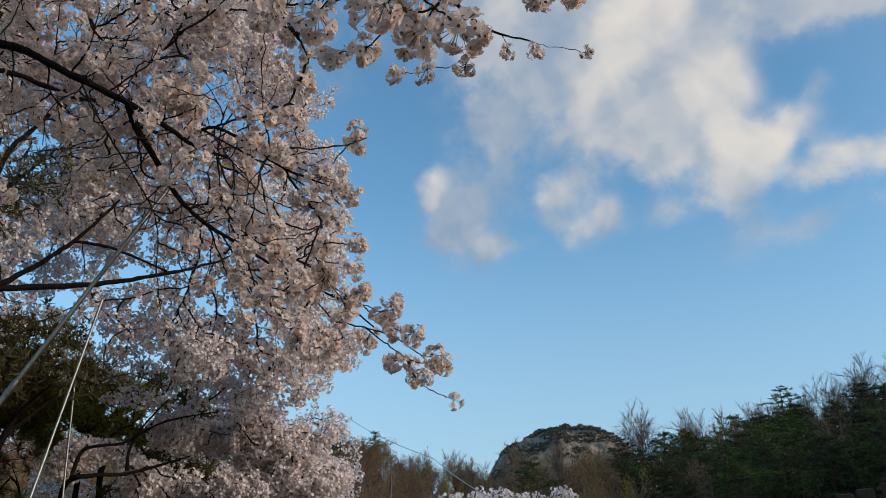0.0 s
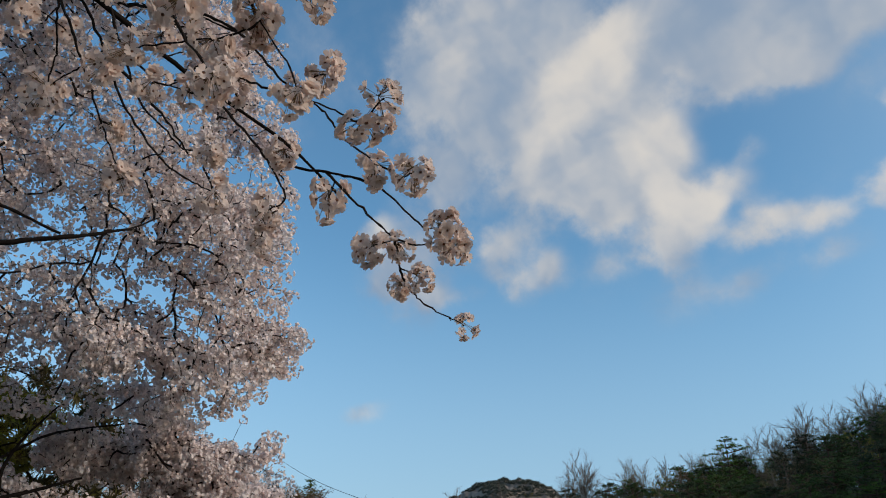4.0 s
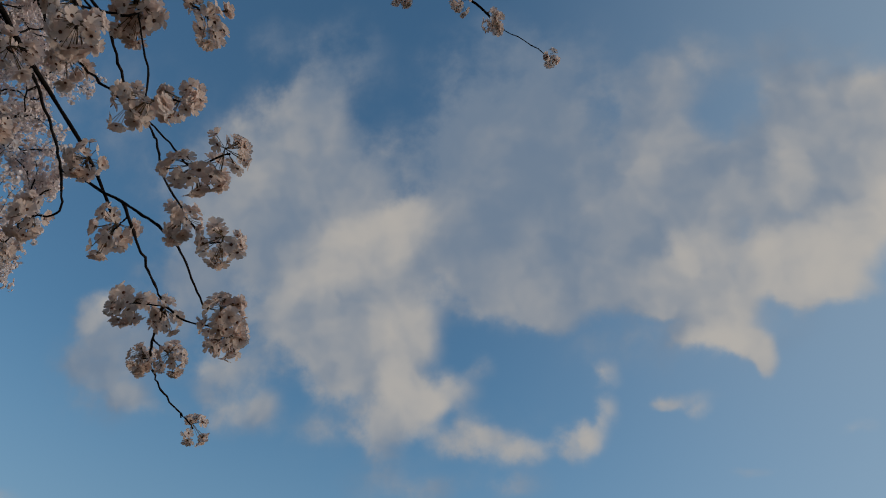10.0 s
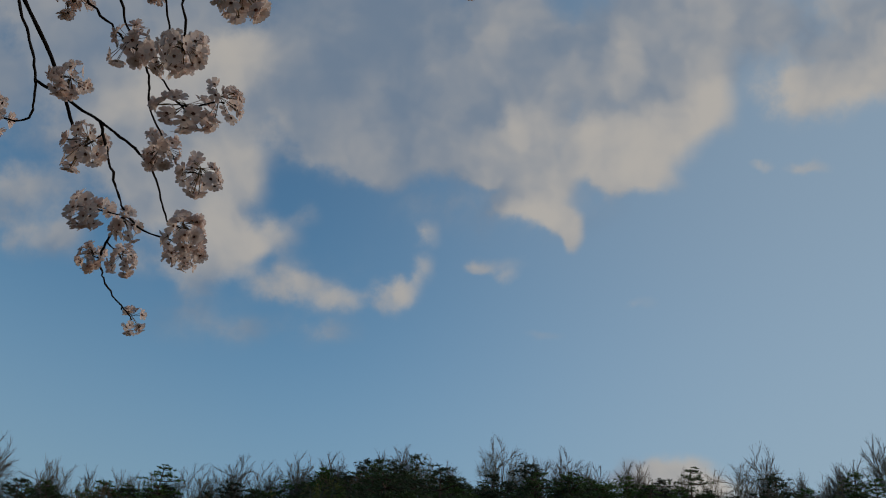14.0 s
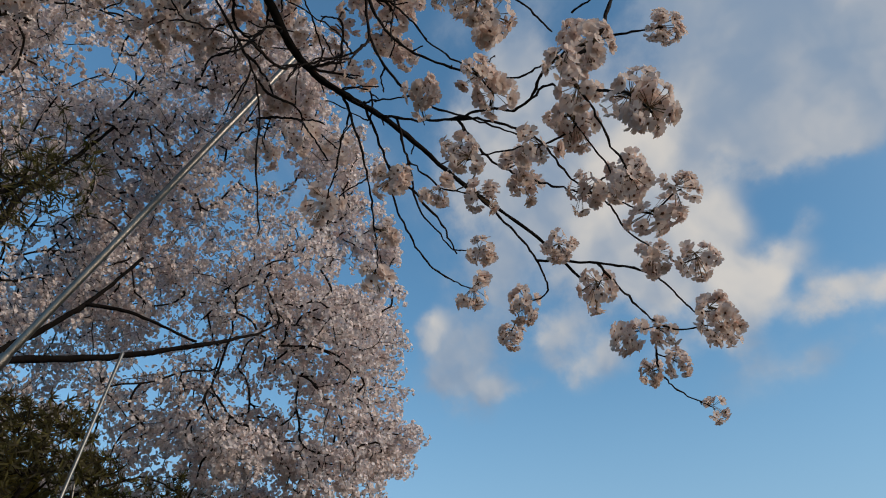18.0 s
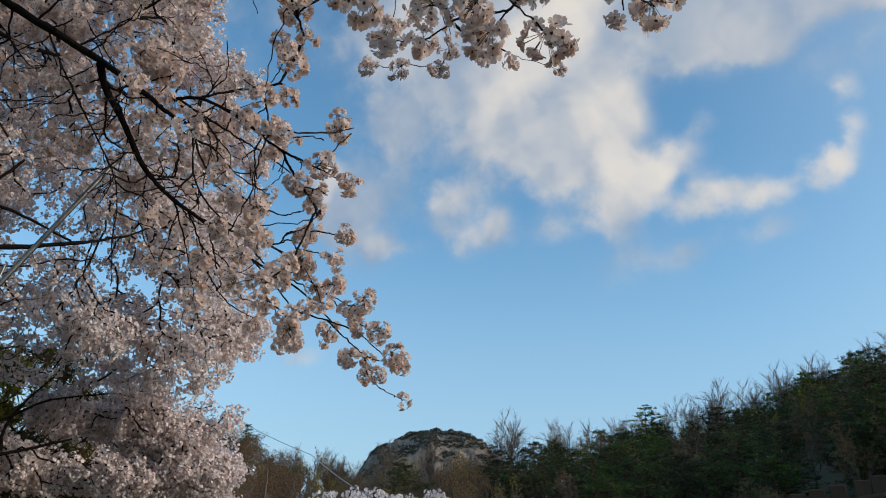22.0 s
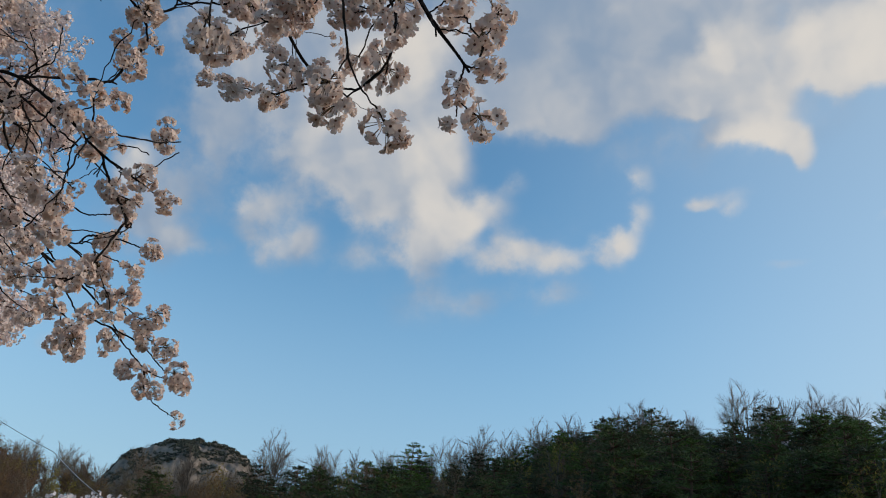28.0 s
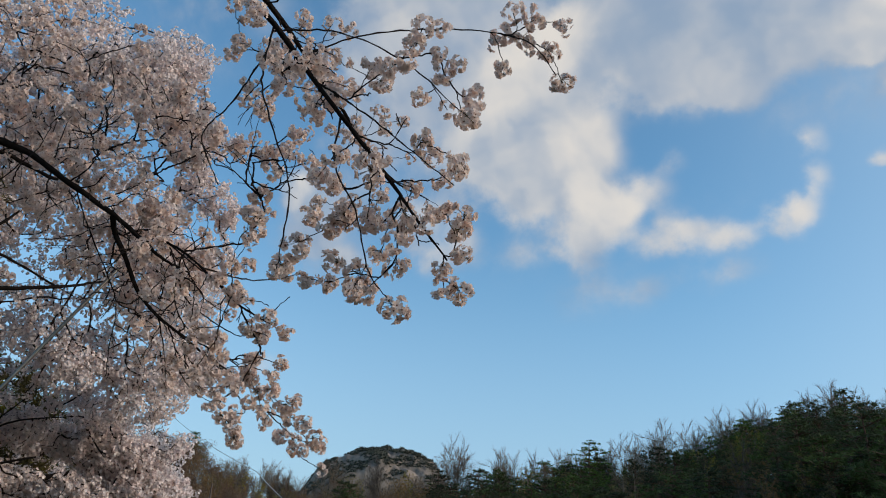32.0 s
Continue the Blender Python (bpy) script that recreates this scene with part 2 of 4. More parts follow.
# ---- materials ----
def material(name, colour, dark, scale=8.0, rough=0.8, bump=0.2, detail=6.0, per="", spread=0.0, translucent=0.0, stretch=(1, 1, 1), metal=0.0, fine=6.0, span=(0.5, 1.1), gloss=0.15):
    """A surface whose colour wanders between two tones at two scales, with relief; per: 'object' or 'island' gives each piece its own shade."""
    m = bpy.data.materials.new(name)
    m.use_nodes = True
    n, l = m.node_tree.nodes, m.node_tree.links
    bsdf = n["Principled BSDF"]
    co = n.new("ShaderNodeTexCoord")
    mp = n.new("ShaderNodeMapping")
    mp.inputs["Scale"].default_value = stretch
    l.new(co.outputs["Object"], mp.inputs[0])
    a, b = n.new("ShaderNodeTexNoise"), n.new("ShaderNodeTexNoise")
    for t, s in ((a, scale), (b, scale * fine)):
        t.inputs["Scale"].default_value, t.inputs["Detail"].default_value = s, detail
        l.new(mp.outputs[0], t.inputs["Vector"])
    add = n.new("ShaderNodeMath")
    add.operation = "MULTIPLY_ADD"
    l.new(b.outputs[0], add.inputs[0])
    add.inputs[1].default_value = 0.6
    l.new(a.outputs[0], add.inputs[2])
    rng = n.new("ShaderNodeMapRange")
    l.new(add.outputs[0], rng.inputs[0])
    rng.inputs[1].default_value, rng.inputs[2].default_value = span
    mix = n.new("ShaderNodeMix")
    mix.data_type = "RGBA"
    l.new(rng.outputs[0], mix.inputs[0])
    mix.inputs[6].default_value, mix.inputs[7].default_value = (*dark, 1), (*colour, 1)
    tone = mix.outputs[2]
    if per:
        if per == "object":
            src = n.new("ShaderNodeObjectInfo").outputs["Random"]
        else:
            src = n.new("ShaderNodeNewGeometry").outputs["Random Per Island"]
        hsv = n.new("ShaderNodeHueSaturation")
        for k, w in (("Value", spread), ("Hue", spread * 0.06), ("Saturation", spread * 0.8)):
            r = n.new("ShaderNodeMapRange")
            l.new(src, r.inputs[0])
            mid = 0.5 if k == "Hue" else 1.0
            r.inputs[3].default_value, r.inputs[4].default_value = mid - w, mid + w
            l.new(r.outputs[0], hsv.inputs[k])
        l.new(tone, hsv.inputs["Color"])
        tone = hsv.outputs[0]
    l.new(tone, bsdf.inputs["Base Color"])
    bsdf.inputs["Specular IOR Level"].default_value = gloss
    bsdf.inputs["Roughness"].default_value, bsdf.inputs["Metallic"].default_value = rough, metal
    if bump:
        bp = n.new("ShaderNodeBump")
        bp.inputs["Strength"].default_value, bp.inputs["Distance"].default_value = bump, 0.02
        l.new(add.outputs[0], bp.inputs["Height"])
        l.new(bp.outputs[0], bsdf.inputs["Normal"])
    if translucent:
        tr = n.new("ShaderNodeBsdfTranslucent")
        l.new(tone, tr.inputs[0])
        ms = n.new("ShaderNodeMixShader")
        ms.inputs[0].default_value = translucent
        l.new(bsdf.outputs[0], ms.inputs[1])
        l.new(tr.outputs[0], ms.inputs[2])
        l.new(ms.outputs[0], n["Material Output"].inputs[0])
    return m


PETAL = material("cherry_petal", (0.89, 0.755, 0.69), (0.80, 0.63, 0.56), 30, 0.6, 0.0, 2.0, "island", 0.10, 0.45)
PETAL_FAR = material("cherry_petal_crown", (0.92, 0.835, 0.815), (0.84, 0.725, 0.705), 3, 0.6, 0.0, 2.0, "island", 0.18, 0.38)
EYE_RED = material("blossom_eye", (0.34, 0.15, 0.10), (0.22, 0.09, 0.06), 40, 0.7, 0.0, 2.0)
STALK = material("blossom_stalk", (0.20, 0.14, 0.07), (0.13, 0.08, 0.05), 40, 0.7, 0.0, 2.0)
BARK = material("cherry_bark", (0.017, 0.013, 0.0115), (0.007, 0.0055, 0.005), 7, 0.9, 0.9, 8.0, stretch=(1, 1, 0.5), gloss=0.06)
TWIG = material("cherry_twig", (0.022, 0.015, 0.013), (0.010, 0.007, 0.006), 25, 0.75, 0.4, 4.0)
STEEL = material("brushed_steel", (0.30, 0.275, 0.245), (0.18, 0.165, 0.15), 14, 0.42, 0.08, 5.0, stretch=(1, 1, 0.06), metal=1.0, gloss=0.5)
PLASTIC = material("grey_plastic", (0.20, 0.20, 0.20), (0.13, 0.13, 0.13), 30, 0.5, 0.1)
PINE = material("pine_needles", (0.125, 0.145, 0.055), (0.036, 0.052, 0.022), 0.6, 0.7, 0.0, 3.0, "object", 0.40, 0.18)
PINE_BARK = material("pine_bark", (0.16, 0.09, 0.06), (0.07, 0.045, 0.035), 3, 0.9, 0.5)
BARE = material("bare_wood", (0.22, 0.17, 0.13), (0.12, 0.09, 0.07), 2, 0.85, 0.3, 4.0, "object", 0.2)
BUD = material("budding_leaves", (0.28, 0.21, 0.085), (0.15, 0.11, 0.05), 0.7, 0.7, 0.0, 3.0, "object", 0.28, 0.25)
DRY = material("russet_dry_leaves", (0.27, 0.165, 0.095), (0.15, 0.088, 0.053), 0.7, 0.8, 0.0, 3.0, "object", 0.2, 0.2)
GREEN = material("young_green_leaves", (0.30, 0.29, 0.06), (0.16, 0.16, 0.035), 2.0, 0.6, 0.0, 3.0, "island", 0.2, 0.45)
OLIVE = material("olive_narrow_leaves", (0.11, 0.09, 0.035), (0.05, 0.045, 0.02), 3.0, 0.6, 0.0, 3.0, "island", 0.25, 0.3)
GROUND = material("leaf_litter_ground", (0.15, 0.12, 0.07), (0.07, 0.06, 0.035), 0.25, 0.95, 0.6, 10.0, fine=14.0)
ROCK = material("granite_and_scrub", (0.29, 0.225, 0.18), (0.115, 0.098, 0.085), 0.035, 0.9, 0.9, 10.0, fine=5.0, span=(0.62, 0.95), stretch=(1, 0.6, 0.32))
# pine colour lightened and greyed, with some haze of the distance painted in
HAZY_SCRUB = material("mountain_pines", (0.125, 0.125, 0.10), (0.08, 0.085, 0.07), 0.05, 0.9, 0.0)
TIMBER = material("weathered_timber", (0.12, 0.075, 0.05), (0.06, 0.038, 0.027), 3, 0.8, 0.5, 6.0, "object", 0.15, stretch=(1, 1, 0.2))
CABLE = material("pale_cable", (0.45, 0.43, 0.40), (0.35, 0.33, 0.31), 5, 0.6, 0.0)

rng = np.random.default_rng(7)


# ---- mesh tools ----
def mesh_of(name, verts, faces, mats, slots=None, smooth=False):
    """A mesh from arrays of corners and of triangles or quads."""
    verts, faces = np.asarray(verts, np.float32), np.asarray(faces, np.int32)
    me = bpy.data.meshes.new(name)
    k = faces.shape[1]
    me.vertices.add(len(verts))
    me.vertices.foreach_set("co", verts.ravel())
    me.loops.add(faces.size)
    me.loops.foreach_set("vertex_index", faces.ravel())
    me.polygons.add(len(faces))
    me.polygons.foreach_set("loop_start", np.arange(0, faces.size, k, dtype=np.int32))
    for m in mats:
        me.materials.append(m)
    if slots is not None:
        me.polygons.foreach_set("material_index", np.asarray(slots, np.int32))
    if smooth:
        me.polygons.foreach_set("use_smooth", np.ones(len(faces), bool))
    me.update(calc_edges=True)
    me.validate()
    return me


def child(name, me, parent, label="", kind=""):
    ob = new(name, me)
    ob.parent = parent
    return tagged(ob, label, kind=kind)


def part(name, bm, mat, parent, label=""):
    me = bpy.data.meshes.new(name)
    bm.to_mesh(me)
    bm.free()
    me.materials.append(mat)
    return child(name, me, parent, label)


def root(name, place, label, category, group=""):
    ob = new(name)
    ob.location = place
    ob.empty_display_size = 0.2
    return tagged(ob, label, category, group)


def spline(points, n):
    """n points along a smooth curve through the given ones."""
    p = np.asarray(points, float)
    q = np.vstack((2 * p[0] - p[1], p, 2 * p[-1] - p[-2]))
    u = np.linspace(0, len(p) - 1 - 1e-9, n)
    i = u.astype(int)
    f = (u - i)[:, None]
    a, b, c, d = q[i], q[i + 1], q[i + 2], q[i + 3]
    return 0.5 * (2 * b + (c - a) * f + (2 * a - 5 * b + 4 * c - d) * f * f + (3 * b - a - 3 * c + d) * f ** 3)


def tube(path, radii, sides, base=0):
    """Corners and quads of a tapering round stem along a path."""
    p, r = np.asarray(path, float), np.asarray(radii, float)
    t = np.gradient(p, axis=0)
    t /= np.linalg.norm(t, axis=1)[:, None] + 1e-9
    ref = np.array((0.31, 0.22, 0.92)) if abs(t.mean(0)[2]) < 0.8 else np.array((0.95, 0.2, 0.1))
    u = np.cross(t, ref)
    u /= np.linalg.norm(u, axis=1)[:, None] + 1e-9
    v = np.cross(t, u)
    a = np.arange(sides) * 2 * np.pi / sides
    ring = p[:, None] + r[:, None, None] * (np.cos(a)[None, :, None] * u[:, None] + np.sin(a)[None, :, None] * v[:, None])
    i, j = np.meshgrid(np.arange(len(p) - 1), np.arange(sides), indexing="ij")
    k = (j + 1) % sides
    f = np.stack((i * sides + j, i * sides + k, (i + 1) * sides + k, (i + 1) * sides + j), -1).reshape(-1, 4)
    return ring.reshape(-1, 3), f + base


def stem(name, points, r0, r1, parent, mat=None, sides=10, rough=0.06, label="", n=0, kink=0.0):
    """A trunk or limb: a bent, knotty, tapering stem as one mesh."""
    n = n or max(14, int(len(points) * 7))
    p = spline(points, n)
    p[1:-1] += rng.normal(0, r1 * 0.25, (n - 2, 3))
    if kink:
        p[1:] += rng.normal(0, kink, (n - 1, 3)) + np.cumsum(rng.normal(0, kink * 0.35, (n - 1, 3)), 0)
    r = np.linspace(r0, r1, n) * (1 + rng.normal(0, rough, n))
    v, f = tube(p - np.array(parent.location), r, sides)
    v += rng.normal(0, r1 * 0.08, v.shape)
    child(name, mesh_of(name, v, f, [mat or BARK], smooth=True), parent, label)
    return p


def along(path, n, spread, droop=0.0):
    """n random places round a path."""
    i = rng.random(n) * (len(path) - 1)
    k = i.astype(int)
    at = path[k] + (path[np.minimum(k + 1, len(path) - 1)] - path[k]) * (i - k)[:, None]
    d = rng.normal(0, 1, (n, 3))
    d *= (spread * rng.random(n) ** 0.5 / np.linalg.norm(d, axis=1))[:, None]
    d[:, 2] -= droop * rng.random(n)
    return at + d


def lobe(n, centre, radii, gap=1.3):
    """n places in a rounded, patchy mass of crown."""
    d = rng.normal(0, 1, (n * 3, 3))
    d *= (rng.random(n * 3) ** 0.42 / np.linalg.norm(d, axis=1))[:, None]
    p = np.array(centre) + d * np.array(radii)
    keep = [noise.noise(Vector(q * gap)) > -0.12 for q in p]
    return p[np.array(keep)][:n]


def sunny_side(points, stems, reach):
    """Move blossom off the path's side of the limbs, which stay bare below, to their upper, outer side."""
    solid, p = np.vstack(stems), points.copy()
    for k, q in enumerate(p):
        d = ((solid - q) ** 2).sum(1)
        i = int(d.argmin())
        if d[i] < reach * reach:
            n = solid[i] - np.array((-0.4, 0.5, 1.6))
            n /= np.linalg.norm(n)
            side = (q - solid[i]) @ n
            if side < 0.05:
                p[k] = q + n * (0.10 - 1.6 * min(side, 0))
    return p


def twigs(stems, points, thin, power=0.4, cap=0.03, steps=5, sag=0.05, sides=4, flow=0.55, wild=1.0, kink=0.0):
    """Grow twigs from the wood of some stems to every point, leaving it forwards; returns the wood as corners and quads, and the way in which each twig ends."""
    start = np.vstack(stems)
    total = len(start) + len(points) * (steps - 1)
    have, lead, up, load = np.zeros((total, 3)), np.zeros((total, 3)), np.full(total, -1), np.zeros(total)
    count = len(start)
    have[:count] = start
    lead[:count] = np.vstack([np.gradient(s, axis=0) for s in stems])
    lead[:count] /= np.linalg.norm(lead[:count], axis=1)[:, None] + 1e-9
    near = np.array([((start - q) ** 2).sum(1).min() for q in points])
    runs, ends = [], np.zeros((len(points), 3))
    f = np.linspace(0, 1, steps)[:, None]
    h0, h1, h2, h3 = 2 * f ** 3 - 3 * f * f + 1, f ** 3 - 2 * f * f + f, -2 * f ** 3 + 3 * f * f, f ** 3 - f * f
    for o in np.argsort(near):
        q = points[o]
        d = q - have[:count]
        far = np.sqrt((d * d).sum(1)) + 1e-6
        j = int((far * (1 + flow - flow * (d * lead[:count]).sum(1) / far)).argmin())
        a, span = have[j], far[j]
        m0 = lead[j] * span * 0.5 + d[j] * 0.45 + rng.normal(0, 0.10 * wild, 3) * span
        m1 = (q - a) * 0.9 + np.array((0, 0, -5 * sag)) * span + rng.normal(0, 0.15 * wild, 3) * span
        path = h0 * a + h1 * m0 + h2 * q + h3 * m1
        path[1:-1] += rng.normal(0, 0.012 * wild, (steps - 2, 3)) * span
        if kink:
            path[1:-1] += rng.normal(0, kink, (steps - 2, 3)) * min(1.0, span / 0.25)
        ids = [j]
        for s in range(1, steps):
            have[count], up[count] = path[s], ids[-1]
            lead[count] = (path[s] - path[s - 1]) / (np.linalg.norm(path[s] - path[s - 1]) + 1e-9)
            ids.append(count)
            count += 1
        runs.append((ids, path))
        ends[o] = lead[count - 1]
        load[ids[-1]] += 1
    for i in range(count - 1, len(start) - 1, -1):
        load[up[i]] += load[i]
    V, Fc, base = [], [], 0
    for ids, path in runs:
        r = np.minimum(thin * np.maximum(load[ids], 1) ** power, cap)
        r[0] = min(r[0], r[1] * 1.15)
        if kink:
            r = r * (1 + rng.uniform(-0.2, 0.25, len(r)))
        v, fc = tube(path, r, sides, base)
        V.append(v)
        Fc.append(fc)
        base += len(v)
    return np.vstack(V), np.vstack(Fc), ends


# ---- blossom ----
def turn_to(z):
    """Rows of a turn that takes the z axis to each given direction, spun at random."""
    z = z / (np.linalg.norm(z, axis=-1, keepdims=True) + 1e-9)
    r = rng.normal(0, 1, z.shape)
    x = np.cross(r, z)
    x /= np.linalg.norm(x, axis=-1, keepdims=True) + 1e-9
    return np.stack((x, np.cross(z, x), z), -1)


def flower(detail):
    """One five-petalled blossom of unit radius that looks along z, the petals grown together round its eye: corners, triangles, slots."""
    V, T, S = [(0, 0, 0.02)], [], []
    if not detail:
        rim = 5
        for k in range(rim):
            a, r = (k + rng.uniform(-0.2, 0.2)) * 2 * math.pi / rim, rng.uniform(0.82, 1.05)
            V.append((r * math.cos(a), r * math.sin(a), rng.uniform(0.25, 0.6)))
        for k in range(rim):
            T.append((0, 1 + k, 1 + (k + 1) % rim))
            S.append(0)
        return np.array(V), np.array(T), np.array(S)
    for k in range(5):
        a = (k - 0.5) * 2 * math.pi / 5
        V.append((0.22 * math.cos(a), 0.22 * math.sin(a), 0.06))
    for k in range(5):
        T.append((0, 1 + k, 1 + (k + 1) % 5))
        S.append(1)
    for k in range(5):
        a = k * 2 * math.pi / 5 + rng.normal(0, 0.05)
        lift, curl, wide = rng.uniform(0.15, 0.65), rng.uniform(0.1, 0.5), rng.uniform(0.98, 1.16)
        b = len(V)
        for r, w in ((0.45, 0.30), (0.76, 0.39), (0.97, 0.20), (0.90, 0.0), (0.97, -0.20), (0.76, -0.39), (0.45, -0.30)):
            w *= wide
            h = 0.05 + lift * (r - 0.22) * (0.6 + 0.4 * r) + curl * w * w
            V.append((r * math.cos(a) - w * math.sin(a), r * math.sin(a) + w * math.cos(a), h))
        left, right = 1 + k, 1 + (k + 1) % 5
        T += [(right, b, b + 3), (b, b + 1, b + 3), (b + 1, b + 2, b + 3), (left, right, b + 3), (left, b + 3, b + 6), (b + 3, b + 5, b + 6), (b + 3, b + 4, b + 5)]
        S += [0] * 7
    return np.array(V), np.array(T), np.array(S)


def umbels(n):
    """Seats and ways of n blossoms that stand in a few small umbels, so that the whole is lumpy rather than round."""
    seats, ways = [], []
    many = max(4, round(n / 4.5))
    k = np.arange(many) + 0.5
    th, ph = np.arccos(1 - 1.95 * k / many), math.pi * (1 + 5 ** 0.5) * k
    hubs = np.stack((np.cos(ph) * np.sin(th), np.sin(ph) * np.sin(th), -np.cos(th)), 1) + rng.normal(0, 0.22, (many, 3))
    hubs *= (rng.uniform(0.46, 0.68, many) / np.linalg.norm(hubs, axis=1))[:, None]
    for i in range(n):
        h = hubs[i % many]
        d = rng.normal(0, 0.8, 3) + h * 2.2
        d /= np.linalg.norm(d)
        seats.append(h + d * rng.uniform(0.28, 0.50))
        ways.append(d + rng.normal(0, 0.22, 3))
    return np.array(seats), np.array(ways)


def cluster(n, size, detail):
    """A ball-shaped cluster of n blossoms of unit radius that hangs from a twig's end at its top."""
    V, T, S, base = [], [], [], 0
    seats, ways = umbels(n)
    turns = turn_to(ways)
    for i in range(n):
        v, t, s = flower(detail)
        v = (v * size * rng.uniform(0.85, 1.12)) @ turns[i].T + seats[i]
        V.append(v)
        T.append(t + base)
        S.append(s)
        base += len(v)
    return np.vstack(V), np.vstack(T), np.concatenate(S)


FLOWERS = []
for _ in range(6):
    fv, ft, fs = flower(True)
    FLOWERS.append(mesh_of("flower", fv, ft, [PETAL, EYE_RED], fs))
LAYOUTS = []
for n in (36, 30, 38, 27, 34, 24, 15):
    seats, ways = umbels(n)
    turns = turn_to(ways)
    SV, SF, sb = [], [], 0
    for q in seats:
        top = np.array((0, 0, 0.35))
        v, f = tube(np.array([top, top * 0.5 + q * 0.45, q]), np.array([0.016, 0.014, 0.02]), 3, sb)
        SV.append(v), SF.append(f)
        sb += len(v)
    places = [Matrix.Translation(q) @ Matrix(t.tolist()).to_4x4() @ Matrix.Scale((0.375 if n > 15 else 0.42) * s, 4) for q, t, s in zip(seats, turns, rng.uniform(0.85, 1.12, n))]
    LAYOUTS.append((mesh_of("stalks", np.vstack(SV), np.vstack(SF), [STALK]), places))

NEAR_KINDS = [cluster(int(n), 0.335, True) for n in (36, 30, 38, 27, 33, 24, 36, 28)]
MID_KINDS = [cluster(int(n), 0.33, False) for n in (21, 18, 23, 19, 16, 22)]
FAR_KINDS = [cluster(int(n), 0.45, False) for n in (11, 9, 12)]


def blossom_mass(name, points, sizes, kinds, parent, mats, label):
    """Many clusters of blossom as one mesh."""
    V, T, S, base = [], [], [], 0
    turns = turn_to(np.tile((0, 0, 1.0), (len(points), 1)) + rng.normal(0, 0.45, (len(points), 3)))
    pick = rng.integers(0, len(kinds), len(points))
    org = np.array(parent.location)
    for i, p in enumerate(points):
        v, t, s = kinds[pick[i]]
        V.append((v * sizes[i]) @ turns[i].T + p - org)
        T.append(t + base)
        S.append(s)
        base += len(v)
    return child(name, mesh_of(name, np.vstack(V), np.vstack(T), mats, np.concatenate(S)), parent, label, "stuff")


# ---- ground, hills and mountain ----
RIDGE_AZ = (-180, -120, -60, -35, -12, -4.6, -2.6, 2, 10, 16, 20, 24, 28, 33, 38, 41, 44, 50, 62, 75, 90, 120, 180)
RIDGE_EL = (5, 12, 17, 11.4, 11.3, 11.2, 9.0, 8.7, 9.0, 9.6, 10.1, 10.9, 10.9, 12.4, 14.4, 14.6, 14.2, 15.1, 14.6, 15.6, 15.5, 9, 5)
RIDGE_R = 95.0


def height(x, y):
    """The lie of the land: level round the path, rising to wooded ridges."""
    r, az = math.hypot(x, y), math.degrees(math.atan2(x, y))
    top = RIDGE_R * math.tan(radians(np.interp(az, RIDGE_AZ, RIDGE_EL))) - 5.4
    f = min(max((r - 22) / (RIDGE_R - 22), 0), 1)
    f = f * f * (3 - 2 * f) if r < RIDGE_R else max(0.0, 1 - (r - RIDGE_R) / 260)
    return max(top, 2) * f + 0.5 * noise.noise(Vector((x * 0.07, y * 0.07, 0))) * min(1, r / 15)


rings = np.concatenate(([0.02], np.linspace(0.5, 20, 14), np.linspace(24, 120, 33), np.geomspace(135, 4500, 22)))
AZN = 180
gv = [(5.0, -5.0, 0.0)] + [(5 + r * math.sin(a), r * math.cos(a) - 5, height(5 + r * math.sin(a), r * math.cos(a) - 5)) for r in rings for a in np.linspace(0, 2 * math.pi, AZN, endpoint=False)]
gf = [(1 + i * AZN + j, 1 + i * AZN + (j + 1) % AZN, 1 + (i + 1) * AZN + (j + 1) % AZN, 1 + (i + 1) * AZN + j) for i in range(len(rings) - 1) for j in range(AZN)]
ground = tagged(new("ground", mesh_of("ground", gv, gf, [GROUND], smooth=True)), "brown leaf-littered ground rising to wooded hills", "ground", kind="structure")


def clump(n, size, flatness, blade):
    """A tuft of n narrow leaf blades."""
    d = rng.normal(0, 1, (n, 3))
    d[:, 2] = d[:, 2] * flatness + 0.25
    d /= np.linalg.norm(d, axis=1)[:, None]
    side = np.cross(d, rng.normal(0, 1, (n, 3)))
    side /= np.linalg.norm(side, axis=1)[:, None]
    L = size * rng.uniform(0.6, 1.0, n)[:, None]
    b = d * size * rng.uniform(0, 0.35, n)[:, None]
    V = np.stack((b - side * blade, b + side * blade, b + d * L), 1).reshape(-1, 3)
    return V, np.arange(n * 3).reshape(-1, 3)


# the granite dome far behind the woods
MD, MAZ = 1250.0, 8.9
mv, mf, NX, NY = [], [], 170, 60
MX = (-160, -125, -104, -80, -58, -45, -20, 8, 42, 57, 71, 81, 90, 98, 116, 160)
MZ = (30, 52, 92, 107, 117, 122, 129, 133, 128, 125, 121, 116, 108, 90, 70, 50)
for j in range(NY):
    for i in range(NX):
        u, v = i / (NX - 1) * 2 - 1, j / (NY - 1)
        x, y = u * 156, (v - 0.35) * 260
        crest = np.interp(x, MX, MZ) + 8
        back = max(0.0, 0.62 - v - 0.07 * noise.noise(Vector((x * 0.03, y * 0.02, 2))))
        z = crest - 190 * back ** 1.7 - 160 * max(0, 0.14 - v) / 0.14 - 120 * max(0, v - 0.75) ** 2
        z += 6 * noise.noise(Vector((x * 0.035, y * 0.045, 1))) + 4.5 * noise.noise(Vector((x * 0.09, y * 0.08, 4))) + 2.2 * noise.noise(Vector((x * 0.22, y * 0.22, 7)))
        mv.append((x, y, z))
